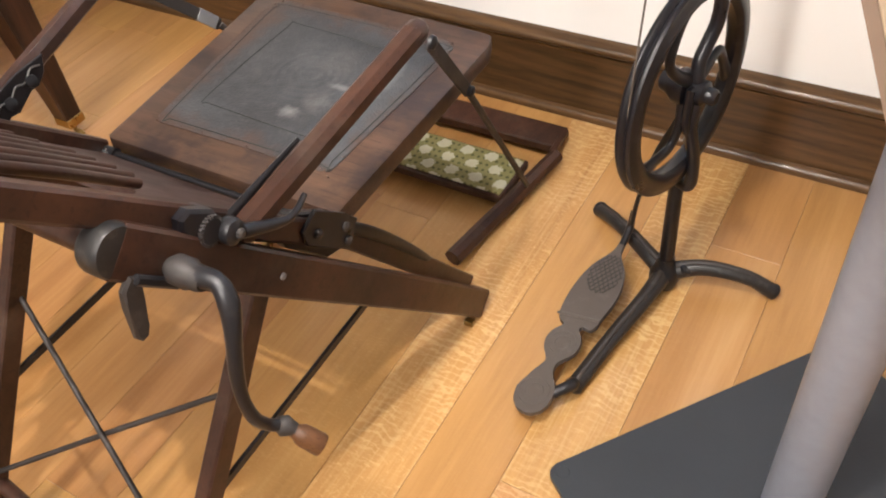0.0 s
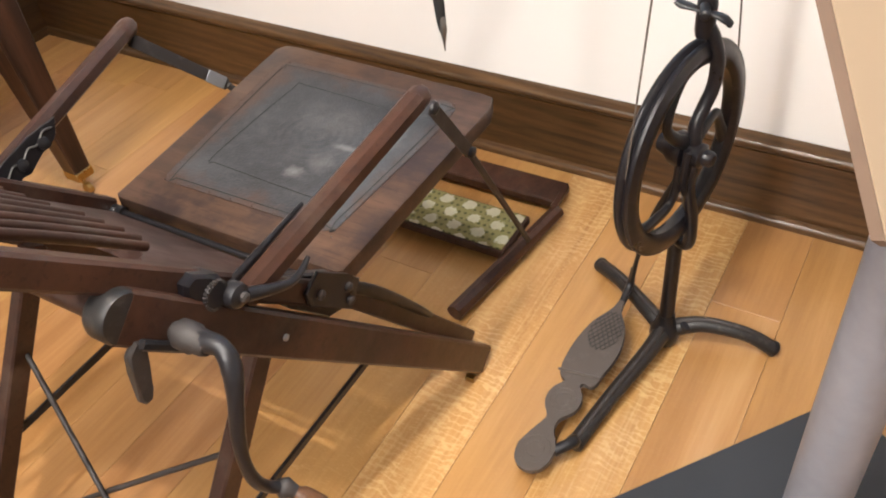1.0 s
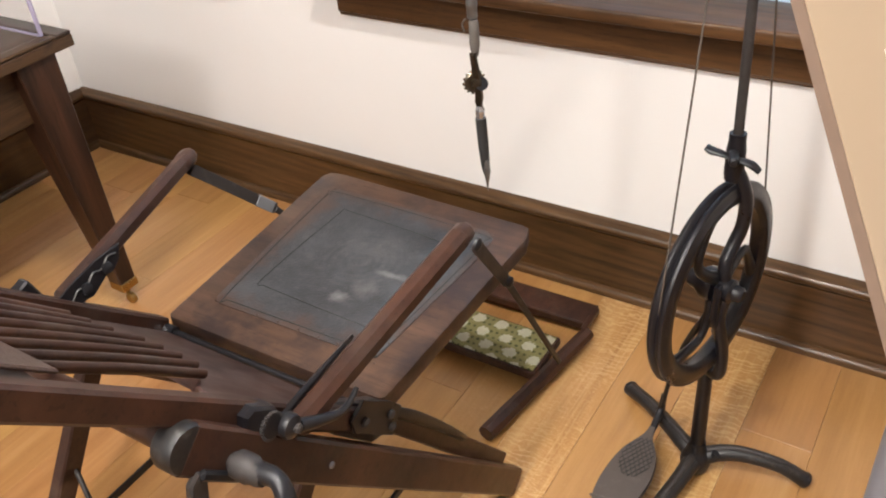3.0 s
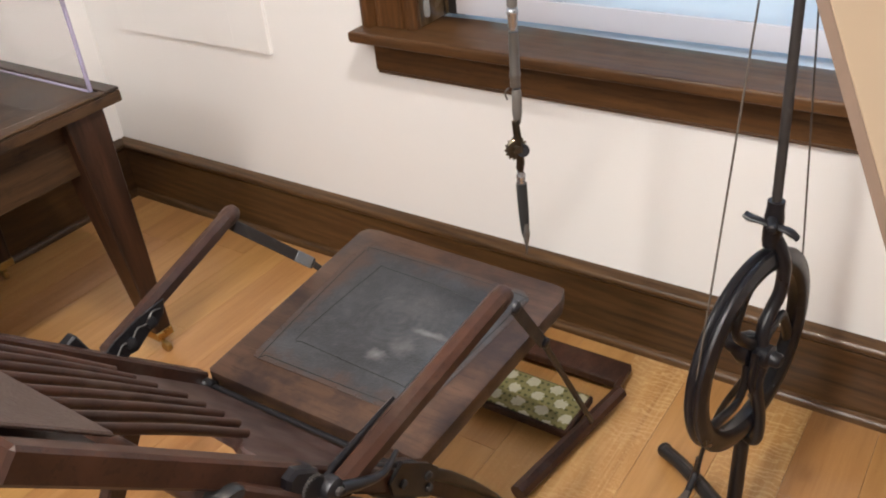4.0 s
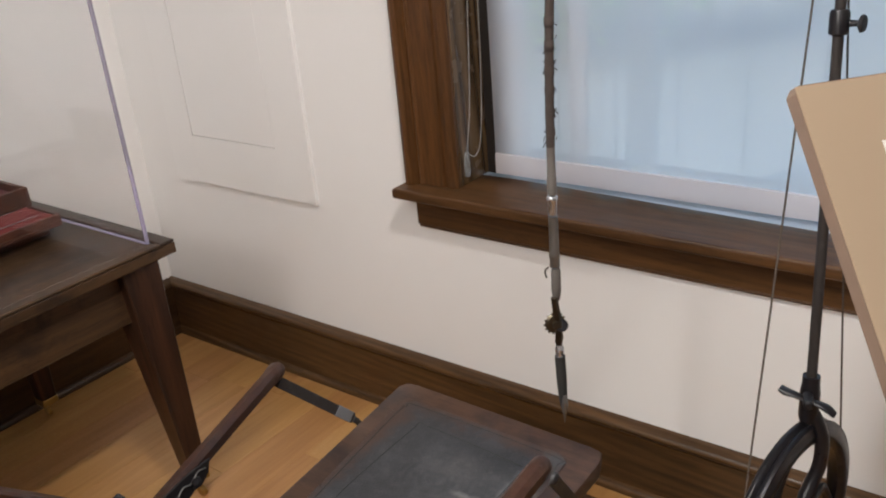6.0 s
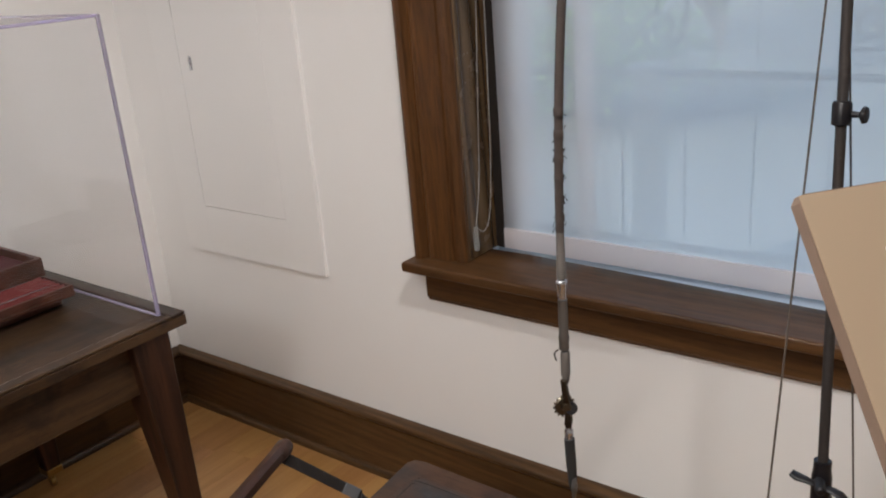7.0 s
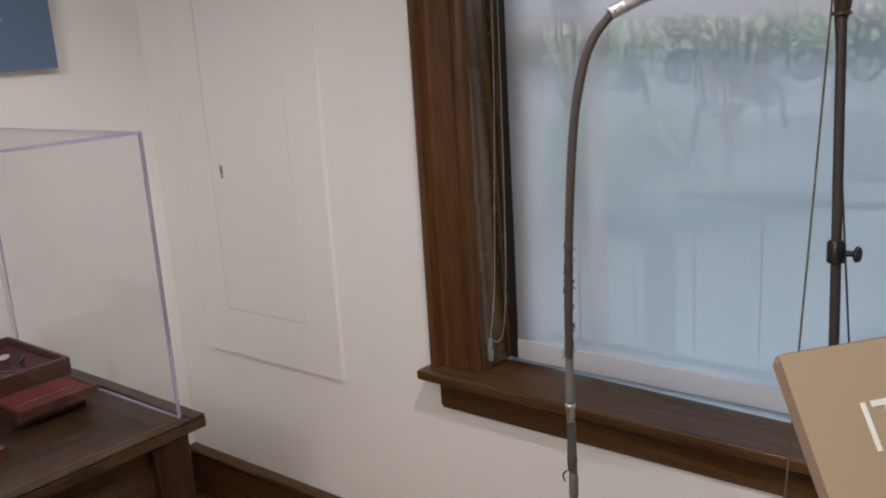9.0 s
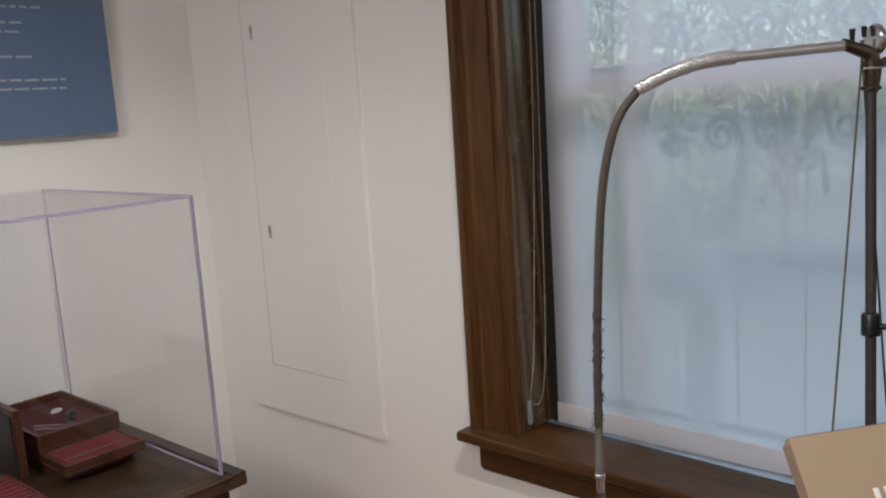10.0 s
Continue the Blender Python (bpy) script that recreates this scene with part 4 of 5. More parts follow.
# legs: outer pair slopes down to the front, rear pair down to the back
for x, tag in ((2.090, 1), (1.580, -1)):
    p, q = V(x, -1.352, 0.782), V(x, -0.690, 0.020)
    leg = part("front_leg", beam(bmesh.new(), p, q, 0.030, 0.058, AX, 0.004), M_MAHOG, chair, "broad sloping mahogany leg")
    d = (q - p).normalized()
    part("ferrule", lt([(-0.0148, 0.022), (-0.0142, 0.0262), (-0.009, 0.0285), (0.009, 0.0285), (0.0142, 0.0262), (0.0148, 0.022)], p + d * 0.004, (1, 0, 0), 28), M_BASEIRON, leg, "worn black end cap", smooth=40)
    for k in (0.275,):
        c = p + d * (q - p).length * k
        part("bolt", lt([(0, 0.005), (0.002, 0.0048), (0.003, 0.003), (0.0031, 0)], c + V(0.0152 * tag, 0, 0), (tag, 0, 0), 12), M_WORN, leg, smooth=40)
    part("foot_shim", bx(x - 0.010, x + 0.010, -0.742, -0.728, 0.0, 0.012, 0.001), M_BRASS, leg)
    xi = 2.040 if tag > 0 else 1.630
    part("seat_leg", beam(bmesh.new(), (xi, -0.985, 0.456), (xi, -0.656, 0.018), 0.024, 0.040, AX, 0.003), M_MAHOG, chair, "sloping mahogany seat support")
    xr = 2.055 if tag > 0 else 1.640
    top, low = (V(xr, -1.165, 0.545), V(xr, -1.600, 0.016)) if tag > 0 else (V(xr, -1.180, 0.560), V(xr, -1.560, 0.016))
    part("rear_leg", beam(bmesh.new(), top, low, 0.024, 0.036, AX, 0.003), M_MAHOG, chair, "sloping mahogany rear leg")
    zs = 0.298
    part("side_stretcher", beam(bmesh.new(), (xr + 0.002 * tag, -1.42 if tag > 0 else -1.36, zs), (xr + 0.002 * tag, -0.93, zs + 0.006), 0.006, 0.014, AX, 0.001), M_IRON, chair, "flat iron side brace")
part("cross_bar", tb([(1.580, -1.352, 0.782), (2.075, -1.352, 0.782)], 0.014, 14, 1), M_MAHOG, chair, "round cross bar between leg tops", smooth=40)
part("brace_rod", tb([(1.640, -1.268, 0.422), (2.055, -1.446, 0.194)], 0.0042, 8, 1), M_BROWNIRON, chair, "thin iron brace rod", smooth=60)
part("brace_rod", tb([(1.640, -1.452, 0.179), (1.855, -1.350, 0.304), (2.055, -1.262, 0.421)], 0.0042, 8, 1), M_BROWNIRON, chair, "thin iron brace rod", smooth=60)
part("rear_rung", tb([(1.640, -1.452, 0.158), (2.055, -1.500, 0.136)], 0.012, 12, 1), M_MAHOG, chair, smooth=40)

# back: side rails, lower board, fan of slats, leather panel; s runs up the slope
BO, BU = V(0, -1.010, 0.515), V(0, -0.7071, 0.7071)
BN = V(0, 0.7071, 0.7071)


def back(x, s, off=0.0):
    return V(x, 0, 0) + BO + BU * s + BN * off


for x, x2 in ((2.072, 2.078), (1.600, 1.652)):
    part("back_rail", beam(bmesh.new(), back(x, -0.01, -0.020), back(x2, 0.70 if x > 2 else 0.82, -0.020), 0.028, 0.034, AX, 0.004), M_MAHOG, chair, "tapered mahogany back rail")
low_out = [(1.628, 0.006), (2.050, 0.006), (2.050, 0.150), (2.048, 0.235), (2.040, 0.275), (2.016, 0.298), (1.985, 0.300), (1.962, 0.282), (1.945, 0.252), (1.915, 0.232), (1.860, 0.225), (1.800, 0.228), (1.782, 0.250), (1.770, 0.295), (1.745, 0.315), (1.720, 0.311), (1.680, 0.290), (1.655, 0.250), (1.632, 0.150)]
part("lower_back_board", prism(bmesh.new(), low_out, 0.020, BO - BN * 0.022, (1, 0, 0), BU, 0.003), M_BACKW, chair, "worn shaped lower back board", smooth=40)
for xt, xb, sb in ((1.702, 1.695, 0.270), (1.748, 1.728, 0.262), (1.795, 1.760, 0.250), (1.840, 1.793, 0.222), (1.885, 1.830, 0.222), (1.926, 1.866, 0.222), (1.966, 1.905, 0.230), (2.002, 1.950, 0.262)):
    part("back_slat", tb([back(xb, sb, -0.011), back((xb + xt) / 2, (sb + 0.552) / 2, -0.008), back(xt, 0.552, -0.009)], [0.0066, 0.0070, 0.0066], 8, 3, 0.85, (1, 0, 0)), M_MAHOG, chair, smooth=60)
pan = part("back_panel_frame", prism(bmesh.new(), [(1.66, 0.545), (2.060, 0.545), (2.060, 0.800), (1.690, 0.800)], 0.022, BO - BN * 0.020, (1, 0, 0), BU, 0.003), M_MAHOG, chair, "wooden frame of back panel")
part("leather_panel", prism(bmesh.new(), [(1.69, 0.566), (2.048, 0.566), (2.048, 0.780), (1.71, 0.780)], 0.005, BO + BN * 0.0022, (1, 0, 0), BU, 0.002), M_LEATHER, pan, "dark leather back panel")

# arms with straps, hubs and brackets
for tag in (1, -1):
    if tag > 0:
        f, r = V(2.100, -0.818, 0.708), V(2.100, -1.210, 0.6743)
    else:
        f, r = V(1.514, -0.806, 0.694), V(1.598, -1.165, 0.655)
    d = (r - f).normalized()
    arm = part("armrest", beam(bmesh.new(), f, r, 0.031 if tag > 0 else 0.027, 0.032, AX, 0.008), M_MAHOG, chair, "worn faceted mahogany arm")
    part("arm_end", lt([(-0.014, 0.0), (-0.013, 0.012), (-0.006, 0.0165), (0.008, 0.0172), (0.02, 0.0165), (0.026, 0.014)], f - d * 0.004, d, 8), M_MAHOG, arm, smooth=50)
    o = V(0.019 * tag, 0, 0)
    j = V(2.082, -0.662, 0.508) if tag > 0 else V(1.545, -0.652, 0.505)
    a = f + (o if tag > 0 else V(0.0, 0, -0.012)) + V(0, 0.004, -0.012)
    strap = part("strap", beam(bmesh.new(), a, j, 0.005, 0.022, AX, 0.001), M_BROWNIRON, arm, "flat iron strap")
    part("strap_bolt", lt([(0, 0.011), (0.005, 0.010), (0.008, 0.005), (0.0085, 0)], a + V(0.0026 * tag, 0, 0), (tag, 0, 0), 14), M_IRON, arm, smooth=40)
    if tag < 0:
        part("strap_end", beam(bmesh.new(), a.lerp(j, 0.76), a.lerp(j, 0.97), 0.0068, 0.0236, AX, 0.001), M_WORN, arm, "bright worn strap end")
    part("strut_pivot", lt([(0, 0.010), (0.006, 0.010), (0.008, 0.006), (0.0085, 0)], j + V(0.003 * tag, 0, 0), (tag, 0, 0), 14), M_IRON, arm, smooth=40)
    k = V(2.034, -0.348, 0.030) if tag > 0 else V(1.625, -0.348, 0.030)
    part("strut", beam(bmesh.new(), j, k, 0.007, 0.013, AX, 0.002), M_BROWNIRON, chair, "thin iron strut to footrest")
    # shaped iron bracket under the arm
    if tag < 0:
        for i, (yy, zz) in enumerate(((-1.085, 0.672), (-1.128, 0.661), (-1.165, 0.652))):
            part("bracket_bolt", lt([(0, 0.010), (0.005, 0.009), (0.007, 0.004), (0.0072, 0)], (1.6165, yy, zz), (1, 0, 0.2), 12), M_IRON, arm, smooth=40)
        part("bracket", prism(bmesh.new(), [(-1.050, 0.696), (-1.058, 0.672), (-1.075, 0.658), (-1.090, 0.660), (-1.105, 0.650), (-1.120, 0.640), (-1.135, 0.644), (-1.150, 0.634), (-1.190, 0.622), (-1.215, 0.628), (-1.205, 0.660), (-1.15, 0.680), (-1.10, 0.692)], 0.004, (1.6125, 0, 0), (0, 1, 0), (0, 0, 1), 0.001), M_IRON, arm, "scalloped black iron bracket")
        # Wavy steel line puts the bracket's highlight into the shape.
        wavy = [V(1.6172, -1.062 - 0.016 * i, 0.688 - 0.0052 * i + (0.005 if i % 2 else -0.003)) for i in range(8)]
        part("bracket_highlight", tb(wavy, 0.0016, 6, 4), M_STEEL, arm, "bright steel line as the scalloped edge's highlight", smooth=60)
        part("arm_post", beam(bmesh.new(), (1.600, -1.19, 0.650), (1.600, -1.215, 0.72), 0.02, 0.03, AX, 0.003), M_IRON, chair)

# right side mechanism: box, toothed disc, hub, lever, bracket
part("pivot_box", prism(bmesh.new(), [(-1.277, 0.738), (-1.273, 0.752), (-1.258, 0.755), (-1.228, 0.730), (-1.220, 0.694), (-1.236, 0.680), (-1.260, 0.705)], 0.034, (2.068, 0, 0), (0, 1, 0), (0, 0, 1), 0.004), M_JAPAN, chair, "black iron pivot box", smooth=40)
disc = bmesh.new()
lathe(disc, [(0, 0.0), (0, 0.0145), (0.003, 0.016), (0.007, 0.016), (0.009, 0.0145), (0.009, 0.0)], (2.0975, -1.244, 0.714), (1, 0, 0), 28)
ratchet = part("ratchet_disc", disc, M_IRON, chair, "toothed iron ratchet disc", smooth=40)
tooth = None
for i in range(24):
    a = i * math.tau / 24
    o = bx(-0.004, 0.004, -0.0014, 0.0014, -0.002, 0.0022, 0.0005) if tooth is None else None
    if tooth is None:
        tooth = part("tooth", o, M_BROWNIRON, ratchet)
        ob = tooth
    else:
        ob = new("tooth", tooth.data)
        ob.parent, ob.matrix_parent_inverse = ratchet, tooth.matrix_parent_inverse
    ob.matrix_basis = Matrix.Translation((2.1025, -1.244 + 0.0162 * math.cos(a), 0.714 + 0.0162 * math.sin(a))) @ Matrix.Rotation(a - math.pi / 2, 4, 'X')
part("hub", lt([(0, 0.0155), (0.008, 0.016), (0.013, 0.0145), (0.016, 0.009), (0.0165, 0.0)], (2.1035, -1.224, 0.699), (1, 0, 0), 22), M_IRON, chair, "rounded iron hub", smooth=40)
part("hub_nut", lt([(0, 0.0065), (0.004, 0.0065), (0.006, 0.004), (0.0062, 0)], (2.1198, -1.222, 0.698), (1, 0, 0), 8), M_BROWNIRON, chair)
part("lever", tb([(2.116, -1.216, 0.694), (2.120, -1.180, 0.673), (2.120, -1.150, 0.657), (2.118, -1.128, 0.655), (2.114, -1.108, 0.659)], [0.009, 0.007, 0.0055, 0.0045, 0.0035], 10), M_IRON, chair, "curved iron lever", smooth=60)
part("side_rod", tb([(2.092, -1.228, 0.694), (2.086, -1.200, 0.692), (2.083, -1.13, 0.695), (2.082, -1.09, 0.697), (2.082, -1.064, 0.699)], [0.009, 0.008, 0.0055, 0.0045, 0.0035], 8, 4, 0.6, (1, 0, 0)), M_IRON, chair, "flat black iron catch bar", smooth=60)
shoe_out = [(-0.008, -0.036), (0.098, -0.036), (0.118, -0.020), (0.105, 0.012), (0.030, 0.014), (-0.004, 0.010)]
part("rail_shoe", prism(bmesh.new(), shoe_out, -0.006, V(2.0870, 0, 0) + BO, BU, BN, 0.0015), M_JAPAN, chair, "black iron shoe on rail end", smooth=40)
for sa, sb in ((0.006, -0.022), (0.022, -0.004), (0.085, -0.018)):
    part("shoe_bolt", lt([(0, 0.0075), (0.004, 0.007), (0.0065, 0.004), (0.0068, 0.0)], V(2.0932, 0, 0) + BO + BU * sa + BN * sb, (1, 0, 0), 12), M_BROWNIRON, chair, smooth=40)
part("seat_bracket", prism(bmesh.new(), [(-1.130, 0.600), (-1.115, 0.618), (-1.03, 0.548), (-0.985, 0.492), (-1.005, 0.462), (-1.055, 0.480), (-1.12, 0.560)], 0.018, (2.0535, 0, 0), (0, 1, 0), (0, 0, 1), 0.003), M_JAPAN, chair, "black iron seat bracket", smooth=40)
for yy, zz in ((-1.020, 0.520), (-1.042, 0.498), (-1.008, 0.484)):
    part("bracket_screw", lt([(0, 0.006), (0.003, 0.005), (0.0042, 0.0)], (2.0716, yy, zz), (1, 0, 0), 12), M_STEEL, chair, smooth=40)
part("spring_bar", tb([(2.058, -1.01, 0.500), (2.058, -0.94, 0.424), (2.054, -0.87, 0.334), (2.050, -0.80, 0.236), (2.046, -0.755, 0.168)], [0.010, 0.011, 0.010, 0.008, 0.004], 10, 5, 0.5, (1, 0, 0)), M_IRON, chair, "curved iron spring bar", smooth=60)

# winding crank on the side
crank = part("crank_sleeve", lt([(0, 0.011), (0.006, 0.012), (0.008, 0.0165), (0.026, 0.0170), (0.030, 0.0145), (0.040, 0.0140), (0.046, 0.012), (0.046, 0)], (2.105, -1.306, 0.720), (1, 0, 0), 22), M_BROWNIRON, chair, "worn metal crank sleeve", smooth=40)
part("crank_arm", tb([(2.140, -1.306, 0.722), (2.166, -1.304, 0.722), (2.182, -1.312, 0.706), (2.188, -1.326, 0.672), (2.188, -1.338, 0.630), (2.188, -1.343, 0.588), (2.189, -1.340, 0.552), (2.192, -1.330, 0.528), (2.198, -1.320, 0.516)], [0.0125, 0.0105, 0.0118, 0.0088, 0.0086, 0.0074, 0.0078, 0.0074, 0.0078], 12), M_IRON, crank, "bent black iron crank arm", smooth=60)
part("crank_ball", lt([(-0.013, 0.0), (-0.011, 0.007), (0, 0.013), (0.010, 0.009), (0.014, 0.008), (0.014, 0)], (2.201, -1.316, 0.512), (0.80, 0.30, -0.45), 16), M_BROWNIRON, crank, smooth=50)
part("crank_knob", lt([(0, 0.0), (0, 0.0085), (0.004, 0.0095), (0.010, 0.0128), (0.016, 0.0134), (0.036, 0.0138), (0.0385, 0.0128), (0.0385, 0.0095), (0.0365, 0.0085), (0.0365, 0.0)], (2.210, -1.313, 0.505), (0.74, 0.22, -0.60), 20), M_KNOB, crank, "turned reddish wooden knob", smooth=40)
part("pawl_bar", beam(bmesh.new(), (2.104, -1.350, 0.744), (2.104, -1.305, 0.694), 0.016, 0.012, AX, 0.003), M_IRON, chair)
part("pawl", prism(bmesh.new(), [(-1.366, 0.740), (-1.352, 0.750), (-1.340, 0.740), (-1.348, 0.715), (-1.354, 0.682), (-1.360, 0.671), (-1.369, 0.671), (-1.374, 0.680), (-1.369, 0.718)], 0.010, (2.098, 0, 0), (0, 1, 0), (0, 0, 1), 0.003), M_BROWNIRON, chair, "hanging iron pawl", smooth=40)

# footrest on the floor
foot = part("footrest_bar", beam(bmesh.new(), (1.600, -0.170, 0.030), (2.034, -0.166, 0.030), 0.024, 0.080, (0, 0, 1), 0.003), M_MAHOG, chair, "flat mahogany footrest rail")
for xa, xb in ((2.047, 1.985), (1.605, 1.668)):
    part("footrest_side", tb([(xa, -0.225, 0.034), (xa + (xb - xa) * 0.5, -0.42, 0.030), (xb, -0.612, 0.026)], [0.018, 0.019, 0.020], 8, 3, 0.95), M_MAHOG, foot, "rounded mahogany side rail", smooth=40)
    part("rail_joint", beam(bmesh.new(), (xa - 0.012, -0.225, 0.035), (xa - 0.016, -0.135, 0.032), 0.014, 0.018, AX, 0.002), M_MAHOG, foot)
bd = part("foot_board", bx(1.632, 2.004, -0.425, -0.283, 0.026, 0.048, 0.003), M_MAHOG, foot, "dark board edge")
part("carpet", bx(1.640, 1.998, -0.418, -0.290, 0.0482, 0.0525, 0.002), M_CARPET, bd, "worn green carpet with pale rounds")

# ---- treadle dental engine ----
eng = thing("dental_engine", "antique black cast iron foot-treadle dental drill engine", "dental engine", (2.40, -0.475, 0))
HUB = V(2.394, -0.475, 0.036)
for q, mids, lab in (((2.340, -0.792, 0.018), [(2.385, -0.56, 0.042), (2.36, -0.68, 0.031)], "f"), ((2.592, -0.416, 0.016), [(2.46, -0.447, 0.053), (2.54, -0.430, 0.046)], "r"), ((2.205, -0.338, 0.018), [(2.355, -0.455, 0.049), (2.27, -0.39, 0.042)], "l")):
    leg = part("base_leg", tb([HUB, *mids, q], [0.020, 0.017, 0.0155, 0.0165], 12, 6, 0.9, (0, 0, 1)), M_BASEIRON, eng, "curved black iron base leg", smooth=60)
    part("leg_ridge", tb([HUB + V(0, 0, 0.016)] + [V(*m) + V(0, 0, 0.0125) for m in mids] + [V(*q) + V(0, 0, 0.0115)], [0.009, 0.0065, 0.006, 0.006], 8), M_BROWNIRON, leg, "rubbed raised ridge", smooth=60)
    part("leg_toe", lt([(-0.004, 0.0), (-0.003, 0.012), (0.0, 0.0165), (0.006, 0.0168), (0.010, 0.013), (0.0105, 0)], V(*q), (V(*q) - V(*mids[-1])), 14), M_IRON, leg, smooth=50)
part("base_boss", lt([(-0.028, 0.026), (-0.01, 0.030), (0.012, 0.028), (0.020, 0.022), (0.030, 0.018), (0.045, 0.0165), (0.046, 0)], HUB, (0, 0, 1), 20), M_IRON, eng, smooth=50)
part("base_lug", lt([(0, 0.014), (0.012, 0.014), (0.016, 0.009), (0.0165, 0)], HUB + V(0.034, 0.010, 0.010), (0.5, 0.1, 0.85), 14), M_IRON, eng, smooth=40)
part("lower_post", tb([HUB + V(0, 0, 0.03), (2.393, -0.475, 0.285)], [0.0150, 0.0135], 14, 1), M_JAPAN, eng, smooth=40)
part("yoke", tb([(2.393, -0.475, 0.283), (2.400, -0.482, 0.283), (2.414, -0.490, 0.285), (2.421, -0.493, 0.302), (2.421, -0.500, 0.355), (2.416, -0.512, 0.405), (2.412, -0.520, 0.450), (2.418, -0.512, 0.495)], 0.0115, 12), M_JAPAN, eng, "bent lower yoke", smooth=60)
part("yoke", tb([(2.414, -0.512, 0.500), (2.408, -0.505, 0.545), (2.412, -0.485, 0.572), (2.419, -0.472, 0.605), (2.419, -0.470, 0.650), (2.410, -0.474, 0.685), (2.395, -0.476, 0.712)], 0.0115, 12), M_JAPAN, eng, "bent upper yoke", smooth=60)
part("axle_hub", lt([(-0.060, 0.0), (-0.060, 0.016), (-0.045, 0.020), (-0.030, 0.030), (-0.012, 0.031), (-0.008, 0.020), (0.016, 0.021), (0.020, 0.014), (0.032, 0.013), (0.036, 0.009), (0.0365, 0)], (2.412, -0.512, 0.500), (0.98, -0.2, 0), 22), M_JAPAN, eng, smooth=40)
part("crank_web", prism(bmesh.new(), [(-0.022, 0.018), (0.022, 0.018), (0.028, -0.02), (0.018, -0.070), (-0.012, -0.076), (-0.026, -0.045)], 0.014, (2.404, -0.515, 0.498), (0.2, 0.98, 0), (0, 0, 1), 0.004), M_JAPAN, eng, "drop-shaped crank web", smooth=40)

AZ = 1.368
WH, WN = V(math.cos(AZ), math.sin(AZ), 0), V(math.sin(AZ), -math.cos(AZ), 0)
WV = V(-math.sin(AZ) * 0.025, math.cos(AZ) * 0.025, 1).normalized()
WC, R = V(2.394, -0.510, 0.501), 0.184


def on_wheel(a, r, off=0.0):
    return WC + (WH * math.cos(a) + WV * math.sin(a)) * r + WN * off


prof = [(-0.014, -0.003), (-0.010, 0.0), (-0.005, -0.001), (0.0, -0.006), (0.004, -0.001), (0.008, 0.0), (0.012, -0.002), (0.013, -0.010), (0.016, -0.015), (0.015, -0.030), (0.008, -0.039), (-0.006, -0.039), (-0.014, -0.032), (-0.016, -0.016)]
bm = bmesh.new()
N = 72
rings = [[bm.verts.new(on_wheel(k * math.tau / N, R + rr, off)) for off, rr in prof] for k in range(N)]
for k in range(N):
    a, b = rings[k], rings[(k + 1) % N]
    for i in range(len(prof)):
        j = (i + 1) % len(prof)
        bm.faces.new((a[i], a[j], b[j], b[i]))
wheel = part("flywheel", bm, M_JAPAN, eng, "glossy black grooved flywheel", smooth=50)
for k in range(3):
    a0 = math.radians(112 + k * 120)
    pts = [on_wheel(a0 + da, rr, off) for da, rr, off in ((0.0, 0.022, 0.006), (0.34, 0.060, 0.005), (0.30, 0.100, 0.002), (-0.04, 0.128, 0.0), (-0.26, 0.158, 0.0))]
    part("spoke", tb(pts, [0.013, 0.0105, 0.0095, 0.0105, 0.015], 10, 6, 0.7, WN), M_JAPAN, wheel, "curved black spoke", smooth=60)
    part("rim_bolt", lt([(-0.006, 0.006), (0.02, 0.006), (0.023, 0.004), (0.0232, 0)], on_wheel(a0 + 1.0, 0.152, 0.004), WN * -1, 10), M_STEEL, wheel, smooth=40)

part("clamp_socket", lt([(-0.012, 0.0135), (0.0, 0.0155), (0.04, 0.0155), (0.055, 0.0135), (0.068, 0.0135), (0.068, 0.0)], (2.395, -0.476, 0.700), (-0.02, 0.05, 1), 18), M_JAPAN, eng, smooth=40)
wing = part("wing_screw", lt([(0, 0.008), (0.03, 0.008), (0.033, 0.005), (0.0332, 0)], (2.394, -0.486, 0.740), (0.3, -1, 0), 12), M_IRON, eng, smooth=40)
for s in (-1, 1):
    part("wing", tb([V(2.395, -0.497, 0.737), V(2.395 + s * 0.018, -0.496, 0.738 - s * 0.003), V(2.395 + s * 0.032, -0.495, 0.736 - s * 0.006), V(2.395 + s * 0.042, -0.494, 0.732 - s * 0.010 + (0.004 if s < 0 else 0))], [0.006, 0.0085, 0.0105, 0.0085], 10, 4, 0.5, (0, 0, 1)), M_IRON, wing, smooth=60)
PT = V(2.360, -0.410, 1.672)
part("upper_post", tb([(2.394, -0.473, 0.760), PT], [0.0080, 0.0074], 14, 1), M_BROWNIRON, eng, "slim dark upright post", smooth=40)
cpt = V(2.394, -0.473, 0.760).lerp(PT, 0.598)
col = part("collar", lt([(-0.016, 0.0105), (-0.014, 0.0135), (0.014, 0.0135), (0.018, 0.0115), (0.019, 0)], cpt, (PT - cpt), 18), M_JAPAN, eng, smooth=40)
part("collar_screw", lt([(0, 0.005), (0.010, 0.004), (0.012, 0.008), (0.015, 0.0125), (0.019, 0.011), (0.020, 0.0)], cpt + V(0.014, 0, 0), (1, -0.15, 0.03), 14), M_IRON, col, smooth=40)

